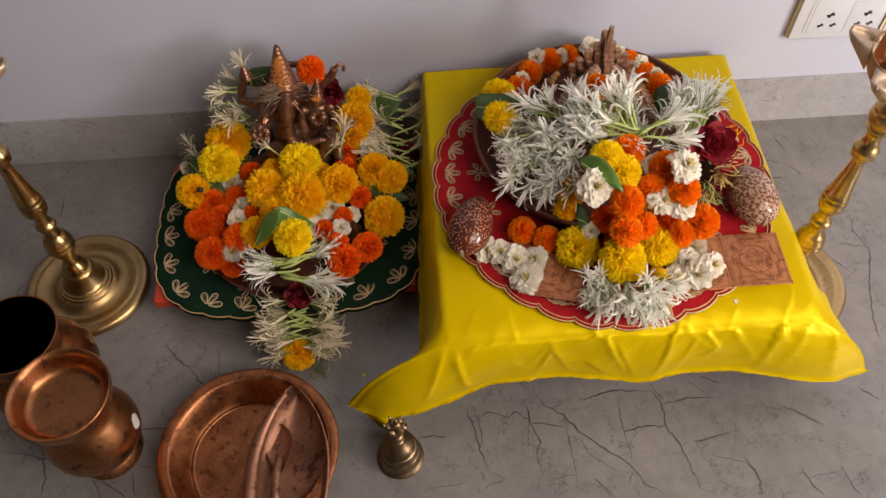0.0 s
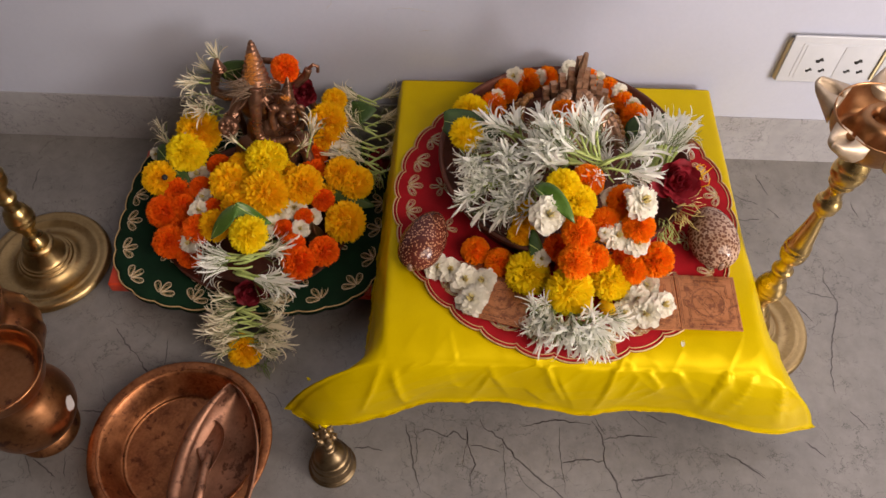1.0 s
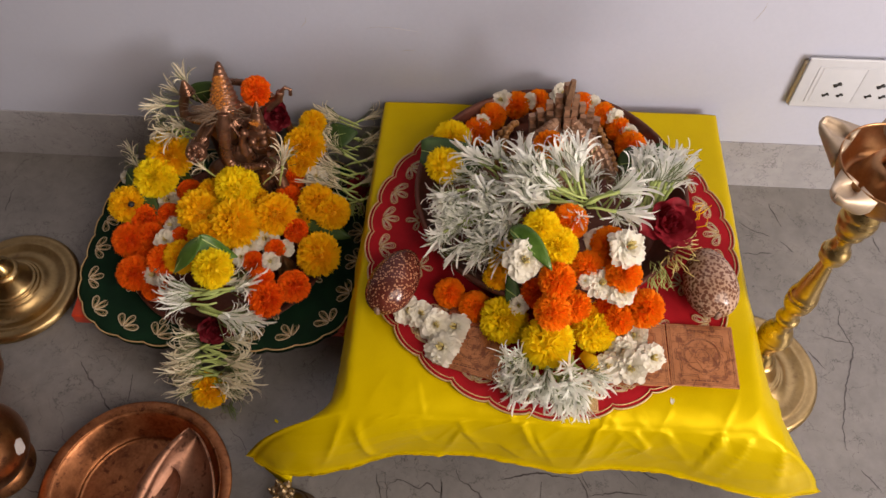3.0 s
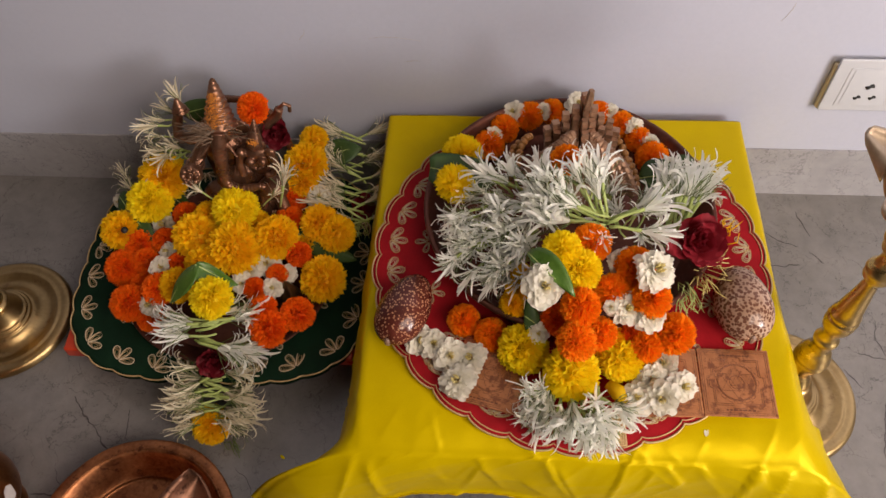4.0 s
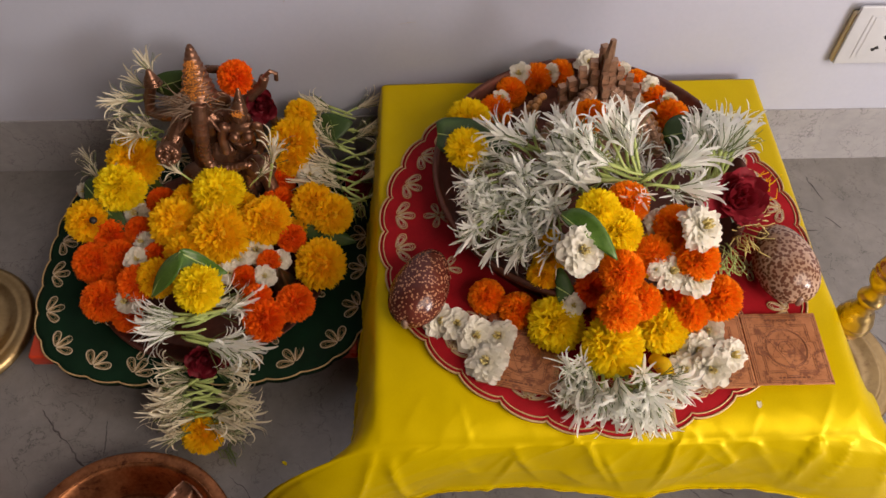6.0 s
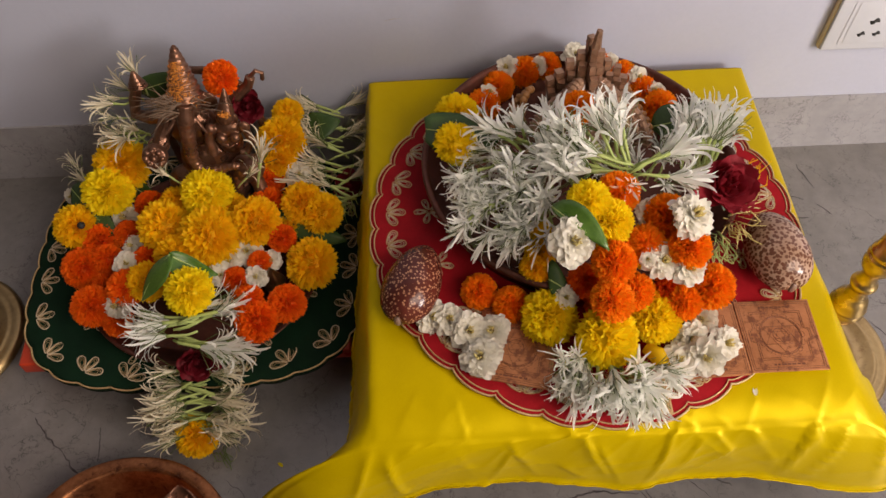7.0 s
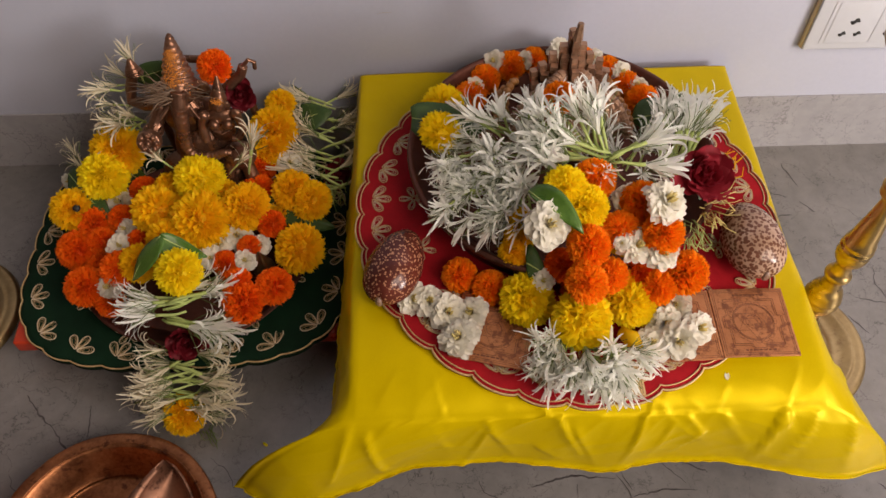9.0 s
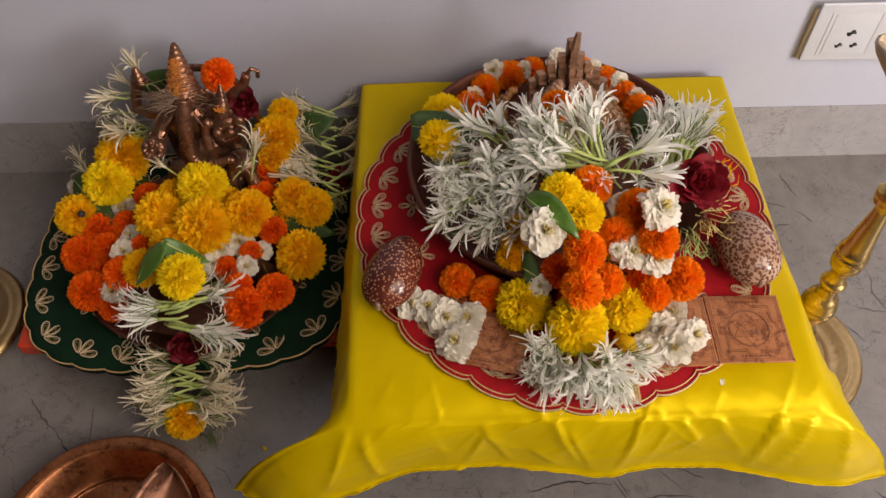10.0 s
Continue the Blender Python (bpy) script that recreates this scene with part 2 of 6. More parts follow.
def part(name, bm, material, parent, label="", smooth=True):
    ob = solid(name, bm, material, smooth)
    ob.parent = parent
    return tagged(ob, label)


def thing(name, label, category, group="", at=(0, 0, 0)):
    ob = new(name)
    ob.empty_display_size = 0.02
    ob.location = at
    return tagged(ob, label, category, group)


def box(bm, x0, x1, y0, y1, z0, z1, bevel=0.0):
    m = Matrix.Translation(((x0 + x1) / 2, (y0 + y1) / 2, (z0 + z1) / 2)) @ Matrix.Diagonal((x1 - x0, y1 - y0, z1 - z0, 1))
    made = bmesh.ops.create_cube(bm, size=1, matrix=m)["verts"]
    if bevel:
        edges = list({e for v in made for e in v.link_edges})
        bmesh.ops.bevel(bm, geom=edges, offset=bevel, segments=3, profile=0.6, affect="EDGES")
    return bm


def lathe(bm, profile, seg=56, flute=None, centre=(0, 0, 0)):
    """Turn (radius, height) pairs round z; flute(angle, height) scales the radius."""
    rings = []
    for r, z in profile:
        row = []
        for k in range(seg):
            a = 2 * math.pi * k / seg
            rr = r * (flute(a, z) if flute else 1)
            row.append(bm.verts.new((centre[0] + rr * math.cos(a), centre[1] + rr * math.sin(a), centre[2] + z)))
        rings.append(row)
    for a, b in zip(rings, rings[1:]):
        for k in range(seg):
            j = (k + 1) % seg
            bm.faces.new((a[k], a[j], b[j], b[k]))
    if profile[0][0] > 1e-5:
        bm.faces.new(rings[0][::-1])
    if profile[-1][0] > 1e-5:
        bm.faces.new(rings[-1])
    return bm


def rounded(profile, steps=4):
    """A smooth curve through (radius, height) pairs."""
    p = [Vector(q) for q in profile]
    out = []
    for i in range(len(p) - 1):
        a, b, c, d = p[max(i - 1, 0)], p[i], p[i + 1], p[min(i + 2, len(p) - 1)]
        for k in range(steps):
            t = k / steps
            q = 0.5 * (2 * b + (c - a) * t + (2 * a - 5 * b + 4 * c - d) * t * t + (3 * b - a - 3 * c + d) * t ** 3)
            out.append((max(q[0], 0.0004), q[1]))
    out.append(tuple(p[-1]))
    return out


def tube(bm, points, radius, seg=6, taper=None, close=False):
    """A round tube along points; taper(s) scales the radius."""
    pts = [Vector(p) for p in points]
    n = len(pts)
    rows = []
    side = None
    for i, p in enumerate(pts):
        d = (pts[(i + 1) % n] - pts[i - 1]) if close else (pts[min(i + 1, n - 1)] - pts[max(i - 1, 0)])
        d.normalize()
        if side is None:
            side = d.orthogonal().normalized()
        side = (side - d * side.dot(d)).normalized()
        up = d.cross(side)
        r = radius * (taper(i / (n - 1)) if taper else 1)
        rows.append([bm.verts.new(p + r * (math.cos(2 * math.pi * k / seg) * side + math.sin(2 * math.pi * k / seg) * up)) for k in range(seg)])
    pairs = list(zip(rows, rows[1:])) + ([(rows[-1], rows[0])] if close else [])
    for a, b in pairs:
        for k in range(seg):
            j = (k + 1) % seg
            bm.faces.new((a[k], a[j], b[j], b[k]))
    if not close:
        bm.faces.new(rows[0][::-1])
        bm.faces.new(rows[-1])
    return bm


def ball(bm, centre, r, scale=(1, 1, 1), u=16, v=10, turn=None):
    m = Matrix.Translation(centre) @ (turn or Matrix()) @ Matrix.Diagonal((*scale, 1))
    bmesh.ops.create_uvsphere(bm, u_segments=u, v_segments=v, radius=r, matrix=m)
    return bm


def cone(bm, a, b, r1, r2, seg=20):
    a, b = Vector(a), Vector(b)
    m = Matrix.Translation((a + b) / 2) @ (b - a).to_track_quat("Z", "Y").to_matrix().to_4x4()
    bmesh.ops.create_cone(bm, cap_ends=True, segments=seg, radius1=r1, radius2=r2, depth=(b - a).length, matrix=m)
    return bm


def aim(place, direction, spin=0.0, size=1.0):
    q = Vector(direction).normalized().to_track_quat("Z", "Y").to_matrix().to_4x4()
    return Matrix.Translation(place) @ q @ Matrix.Rotation(spin, 4, "Z") @ Matrix.Diagonal((size, size, size, 1))


# ---- the room ----
def slab(name, x0, x1, y0, y1, z0, z1, material, label="", category=""):
    return tagged(solid(name, box(bmesh.new(), x0, x1, y0, y1, z0, z1), material, False), label, category, kind="structure")


floor = slab("floor", -1.7, 4.1, -2.4, 0.902, -0.12, 0.0, M_FLOOR, "grey marble floor with dark hairline veins", "floor")
slab("wall_north", -1.7, 4.1, 0.902, 1.05, -0.12, 2.75, M_WALL, "white painted wall above a marble skirting", "wall")
# unseen wall, kept dark so that left sides get little bounced light
slab("wall_west", -1.85, -1.7, -2.6, 1.05, -0.12, 2.75, M_BOUNCE_CUT, "unseen side wall, dark brown to hold back bounced light", "wall")
slab("ceiling", -1.85, 4.1, -2.5, 1.05, 2.75, 2.9, M_ROOM, "plain unseen ceiling, greyish brown to limit bounced light", "ceiling")


def slanting_wall():
    """An unseen wall added round the low window and the high fill lamp, between the north and the west wall."""
    bm = bmesh.new()
    for h0, h1, z0, z1 in ((-3.5, -1.00, -0.12, 2.75), (0.50, 3.1, -0.12, 2.75), (-1.00, 0.50, -0.12, 0.37), (-1.00, -0.23, 0.37, 0.83), (0.23, 0.50, 0.37, 0.83), (-1.00, 0.50, 0.83, 1.00),
                           (-1.00, 0.50, 2.10, 2.75)):
        box(bm, h0, h1, -0.15, 0, z0, z1)
    ob = tagged(solid("wall_east", bm, M_ROOM, False), "unseen plain wall added round the low window and the high fill lamp", "wall", kind="structure")
    ob.matrix_world = SLANT
    return ob


slanting_wall()

skirting = slab("baseboard", -1.7, 3.7, 0.9, 0.902, 0.0, 0.079, M_SKIRT, "grey veined marble skirting along the wall", "baseboard")


def vein(*points, strong=1.0):
    """A hairline crack in the marble through the given places, with a ragged course."""
    bm = bmesh.new()
    p = [Vector((x, y, 0.0002)) for x, y in points]
    fine = []
    for a, b in zip(p, p[1:]):
        n = max(3, int((b - a).length / 0.003))
        for i in range(n):
            q = a.lerp(b, i / n)
            jag = Vector((noise.noise((q.x * 160, q.y * 160, 1.0)), noise.noise((q.x * 160, q.y * 160, 6.0)), 0))
            fine.append(q + 0.0022 * jag)
    fine.append(p[-1])
    m = len(fine)
    rows = []
    for i, q in enumerate(fine):
        d = (fine[min(i + 1, m - 1)] - fine[max(i - 1, 0)]).normalized()
        s = i / (m - 1)
        w = 0.00095 * strong * (0.25 + 0.75 * math.sin(math.pi * s) ** 0.5) * (0.55 + 0.9 * abs(noise.noise((q.x * 70, q.y * 70, 3.0))))
        side = Vector((-d.y, d.x, 0)) * w
        rows.append((bm.verts.new(q + side), bm.verts.new(q - side)))
    for a, b in zip(rows, rows[1:]):
        bm.faces.new((a[0], a[1], b[1], b[0]))
    return part("vein", bm, M_VEIN, floor)


vein((0.122, 0.515), (0.127, 0.503), (0.145, 0.492), (0.161, 0.471), (0.183, 0.451), (0.208, 0.432), (0.219, 0.410), (0.235, 0.400))
vein((0.109, 0.504), (0.109, 0.485), (0.118, 0.462), (0.113, 0.452), (0.113, 0.438))
vein((0.058, 0.497), (0.071, 0.500), (0.087, 0.492), (0.094, 0.499), (0.109, 0.489))
vein((0.112, 0.485), (0.127, 0.482), (0.144, 0.477))
vein((0.245, 0.515), (0.252, 0.504), (0.256, 0.486), (0.254, 0.471), (0.265, 0.450), (0.271, 0.419), (0.276, 0.400))
vein((0.170, 0.506), (0.205, 0.516), (0.227, 0.513), (0.244, 0.512))
vein((0.257, 0.495), (0.285, 0.501), (0.314, 0.499))
vein((0.209, 0.466), (0.225, 0.471), (0.255, 0.471))
vein((0.281, 0.451), (0.323, 0.459))
vein((0.304, 0.526), (0.326, 0.514))
vein((0.384, 0.414), (0.389, 0.398), (0.398, 0.385))
vein((0.426, 0.414), (0.428, 0.401), (0.434, 0.382))
vein((0.328, 0.431), (0.337, 0.411), (0.335, 0.392))
vein((0.474, 0.500), (0.492, 0.483))
vein((0.386, 0.485), (0.423, 0.458))
vein((-0.011, 0.477), (0.004, 0.478), (0.020, 0.474))
vein((0.168, 0.420), (0.184, 0.402))
vein((0.042, 0.505), (0.049, 0.481), (0.054, 0.457), (0.062, 0.431))
vein((-0.296, 0.610), (-0.283, 0.594), (-0.263, 0.575))
vein((-0.411, 0.490), (-0.402, 0.462), (-0.404, 0.442))
vein((-0.456, 0.493), (-0.432, 0.489), (-0.409, 0.482), (-0.365, 0.481))
vein((-0.453, 0.722), (-0.454, 0.694), (-0.463, 0.683))
vein((-0.342, 0.453), (-0.315, 0.435))
vein((-0.456, 0.842), (-0.454, 0.805))
vein((0.549, 0.729), (0.543, 0.707), (0.554, 0.677), (0.536, 0.631), (0.522, 0.580), (0.522, 0.558))
vein((0.520, 0.691), (0.536, 0.685), (0.555, 0.682))
vein((0.491, 0.873), (0.502, 0.838))
vein((0.451, 0.843), (0.463, 0.832), (0.486, 0.823))
vein((0.497, 0.818), (0.510, 0.801))
vein((0.451, 0.796), (0.484, 0.798))
vein((0.608, 0.830), (0.613, 0.807))
vein((0.502, 0.670), (0.518, 0.649))
vein((0.532, 0.538), (0.547, 0.518))
vein((0.110, 0.502), (0.104, 0.454), strong=0.5)
vein((0.147, 0.494), (0.150, 0.434), (0.150, 0.410), strong=0.5)
vein((0.209, 0.508), (0.209, 0.468), (0.211, 0.434), strong=0.5)
vein((0.159, 0.463), (0.168, 0.445), (0.193, 0.425), (0.207, 0.424), strong=0.5)
vein((0.120, 0.420), (0.149, 0.425), strong=0.5)
vein((0.170, 0.413), (0.186, 0.398), strong=0.5)
vein((0.246, 0.521), (0.258, 0.500), strong=0.5)
vein((0.282, 0.530), (0.306, 0.505), strong=0.5)
vein((0.280, 0.452), (0.328, 0.460), strong=0.5)
vein((0.326, 0.430), (0.338, 0.409), (0.337, 0.393), strong=0.5)
vein((0.385, 0.484), (0.424, 0.461), strong=0.5)
vein((0.052, 0.506), (0.057, 0.475), (0.053, 0.454), strong=0.5)
vein((0.052, 0.417), (0.077, 0.426), strong=0.5)
vein((0.063, 0.434), (0.077, 0.425), strong=0.5)
vein((0.389, 0.405), (0.422, 0.409), strong=0.5)
vein((0.289, 0.437), (0.330, 0.425), strong=0.5)
vein((-0.003, 0.421), (0.037, 0.424), strong=0.5)
vein((0.209, 0.424), (0.202, 0.410), strong=0.5)
vein((-0.116, 0.542), (-0.099, 0.530), (-0.091, 0.514), strong=0.5)
vein((-0.093, 0.592), (-0.106, 0.573), strong=0.5)
vein((-0.263, 0.575), (-0.255, 0.563), (-0.245, 0.555))
vein((-0.235, 0.598), (-0.232, 0.583), (-0.231, 0.564), strong=0.6)
vein((-0.353, 0.457), (-0.344, 0.443), (-0.340, 0.435), strong=0.6)
vein((-0.310, 0.507), (-0.295, 0.508), (-0.281, 0.507))
vein((-0.312, 0.461), (-0.305, 0.434), strong=0.5)
vein((-0.309, 0.469), (-0.289, 0.463), (-0.280, 0.467), strong=0.5)
vein((-0.293, 0.534), (-0.287, 0.523), (-0.277, 0.513), strong=0.5)
vein((-0.480, 0.708), (-0.485, 0.691), (-0.480, 0.681), strong=0.6)


def scratch(points):
    bm = bmesh.new()
    tube(bm, points, 0.0004, 5, lambda s: 1 - 0.7 * abs(2 * s - 1))
    return tagged(solid("wall_scratch", bm, M_SCRATCH_GLINT), "thin scratch in the white wall paint", "scratch", kind="structure")


scratch([(-0.064, 0.902, 0.226), (-0.061, 0.902, 0.231), (-0.058, 0.902, 0.234), (-0.057, 0.902, 0.240)])
scratch([(0.398, 0.902, 0.258), (0.401, 0.902, 0.264), (0.404, 0.902, 0.272), (0.405, 0.902, 0.280)])
scratch([(0.005, 0.902, 0.229), (0.019, 0.902, 0.232), (0.036, 0.902, 0.231), (0.059, 0.902, 0.227)])
scratch([(0.039, 0.902, 0.199), (0.048, 0.902, 0.201), (0.056, 0.902, 0.201)])


# ---- socket plate ----
def socket_plate():
    top = thing("socket_plate", "white plastic wall plate with two sockets and yellowed side", "socket", at=(0.466, 0.902, 0.150))
    x1, z1 = 0.225, 0.070
    part("plate_side", box(bmesh.new(), 0.0, x1, -0.0060, 0.0, 0.0, 0.060, 0.0015), M_AGED, top, "yellowed plastic side")
    part("cover", box(bmesh.new(), 0.001, x1 - 0.001, -0.0095, -0.0062, 0.001, z1, 0.0015), M_PLASTIC, top)
    part("insert", box(bmesh.new(), 0.0145, x1 - 0.014, -0.0100, -0.0096, 0.009, 0.060, 0.0003), M_PLASTIC, top)
    for cx in (0.041, 0.086):
        face = part("socket_face", box(bmesh.new(), cx - 0.0222, cx + 0.0222, -0.0104, -0.0101, 0.0105, 0.0585, 0.0002), M_PLASTIC, top)
        for dx, dz, r in ((0.0, 0.036, 0.0025), (-0.0075, 0.021, 0.0020), (0.0075, 0.021, 0.0020)):
            hole = bmesh.new()
            for ox, oz in ((-0.35, -0.5), (0.35, 0.6)):
                cone(hole, (cx + dx + ox * r * 1.6, -0.0107, dz + oz * r), (cx + dx + ox * r * 1.6, -0.0103, dz + oz * r), r, r, 12)
            box(hole, cx + dx - r * 1.9, cx + dx + r * 1.9, -0.0108, -0.0103, dz - r * 0.35, dz + r * 0.35)
            part("pin_hole", hole, M_BLACK, face, "black pin hole")
    part("rocker", box(bmesh.new(), 0.1115, 0.155, -0.0140, -0.0107, 0.0105, 0.0585, 0.001), M_PLASTIC, top)
    part("rocker_edge", box(bmesh.new(), 0.1088, 0.1113, -0.0130, -0.0107, 0.0105, 0.0585, 0.0004), M_AGED, top, "yellowed edge of the switch")
    return top


socket_plate()


def front_sag(y):
    """How far the cloth sinks towards the front edge of the low table."""
    d = (0.085 - (y - 0.521)) / 0.085
    return 0.0125 * d * d if d > 0 else 0.0


# ---- left stool with green mat ----
def stool(name, x0, x1, y0, y1, top_z, thick, leg, label, inset=0.0):
    t = thing(name, label, "stool", at=(x0, y0, 0))
    part("seat", box(bmesh.new(), 0, x1 - x0, inset, y1 - y0, top_z - thick, top_z, 0.0025), M_RED_PAINT, t)
    for lx in (0.02, x1 - x0 - 0.02 - leg):
        for ly in (0.012 + inset, y1 - y0 - 0.012 - leg):
            part("leg", box(bmesh.new(), lx, lx + leg, ly, ly + leg, 0, top_z - thick + 0.0005, 0.003), M_RED_PAINT, t)
    return t


stool("low_stool", -0.303, -0.004, 0.644, 0.846, 0.040, 0.016, 0.032, "low red lacquered wooden stool under a green mat")
stool("low_table", 0.026, 0.387, 0.527, 0.884, 0.1325, 0.018, 0.034, "low red wooden table covered by yellow satin", 0.048)


def outline(kind, a):
    """Radius of a mat's edge at the angle a."""
    if kind == "red":
        n = 30
        return 0.1795 + 0.0045 * abs(math.sin(n * a / 2)) ** 0.6
    c, s = abs(math.cos(a)), abs(math.sin(a))
    e = 3.3
    r = ((c / 0.158) ** e + (s / 0.134) ** e) ** (-1 / e)
    return r + 0.003 * abs(math.sin(17 * a)) ** 0.7


def mat(kind, name, centre, z, material, label, sag):
    t = thing(name, label, "mat", at=(*centre, z))
    bm = bmesh.new()
    seg, rings = 480, 26
    thick = 0.0025 if kind == "red" else 0.007

    def height(x, y, f):
        w = 0.0012 * noise.noise((x * 18 + 3, y * 18, 1.0)) + 0.0005 * noise.noise((x * 60, y * 60, 4.0))
        return w * (0.3 + f) - sag * max(0, (f - 0.8) / 0.2) ** 2 - (front_sag(centre[1] + y) if kind == "red" else 0)

    rows = []
    for j in range(rings + 1):
        f = (j / rings) ** 0.8
        row = []
        for k in range(seg if j else 1):
            a = 2 * math.pi * k / seg
            r = outline(kind, a) * f
            x, y = r * math.cos(a), r * math.sin(a)
            row.append(bm.verts.new((x, y, height(x, y, f))))
        rows.append(row)
    under = [bm.verts.new((v.co.x, v.co.y, v.co.z - thick)) for v in rows[-1]]
    for k in range(seg):
        j = (k + 1) % seg
        bm.faces.new((rows[0][0], rows[1][k], rows[1][j]))
        for a, b in zip(rows[1:], rows[2:]):
            bm.faces.new((a[k], b[k], b[j], a[j]))
        bm.faces.new((rows[-1][k], under[k], under[j], rows[-1][j]))
    bm.faces.new(under[::-1])
    part("velvet", bm, material, t)
    for off, r in ((0.0, 0.0009), (0.0036, 0.0006)) if kind == "red" else ((0.0, 0.0008),):
        rope = bmesh.new()
        pts = []
        for k in range(seg):
            a = 2 * math.pi * k / seg
            q = outline(kind, a) - off
            x, y = q * math.cos(a), q * math.sin(a)
            pts.append((x, y, height(x, y, 1 if not off else 0.98) + 0.0004))
        tube(rope, pts, r, 6, close=True)
        part("gold_trim", rope, M_GOLD, t, "gold thread trim along the edge")

    def motif(leaves):
        bm_o, bm_i, thread = bmesh.new(), bmesh.new(), []
        for q in leaves:
            turn = Matrix.Rotation(q, 3, "Z")
            for scale, r, target in ((1.0, 0.00042, bm_o), (0.74, 0.00026, None), (0.46, 0.00026, None)):
                loop = []
                for k in range(22):
                    b = 2 * math.pi * k / 22
                    u = 0.5 - 0.5 * math.cos(b)
                    w = 0.0030 * math.sin(b) * (0.5 + 0.8 * u)
                    loop.append(turn @ Vector(((0.0012 + 0.0125 * (0.52 + (u - 0.5) * scale)), w * scale, 0.0004)))
                if target:
                    tube(target, loop, r, 5, close=True)
                else:
                    thread += loop
        tube(bm_i, thread, 0.00027 if kind == "red" else 0.00016, 5)
        return mesh_of("motif", bm_o, M_GOLD if kind == "red" else M_CREAM), mesh_of("motif_filling", bm_i, M_CREAM if kind == "red" else M_GOLD)

    outer = motif((-0.95, 0.0, 0.95))
    flower = motif(tuple(2 * math.pi * k / 5 for k in range(5)))
    rnd = random.Random(5)
    if kind == "red":
        spots = [(0.1615, (k + 0.5) * 2 * math.pi / 30, outer, math.pi) for k in range(30)] + [(0.133, (k + 0.2) * 2 * math.pi / 15, flower, 0) for k in range(15)]
    else:
        spots = [(None, (k + 0.5) * 2 * math.pi / 24, outer, math.pi) for k in range(24)] + [(0.11, (k + 0.2) * 2 * math.pi / 12, flower, 0) for k in range(12)]
    for r, a, pair, flip in spots:
        q = r if r else outline(kind, a) - 0.019
        x, y = q * math.cos(a), q * math.sin(a)
        z_at = height(x, y, q / outline(kind, a)) + 0.0002
        if flip:
            # the leaves fan inwards from the trim
            x, y = (q + 0.009) * math.cos(a), (q + 0.009) * math.sin(a)
        spin = a + flip + rnd.uniform(-0.2, 0.2)
        for me, nm in zip(pair, ("embroidered_motif", "motif_filling")):
            ob = new(nm, me)
            ob.parent = t
            ob.location = (x, y, z_at)
            ob.rotation_euler = (0, 0, spin)
            s = 1.22 if flip else 0.95
            ob.scale = (s, s, 1)
    return t


mat("green", "green_mat", (-0.148, 0.748), 0.0475, M_GREEN_VELVET, "dark green velvet mat with gold embroidery on a low stool", 0.004)


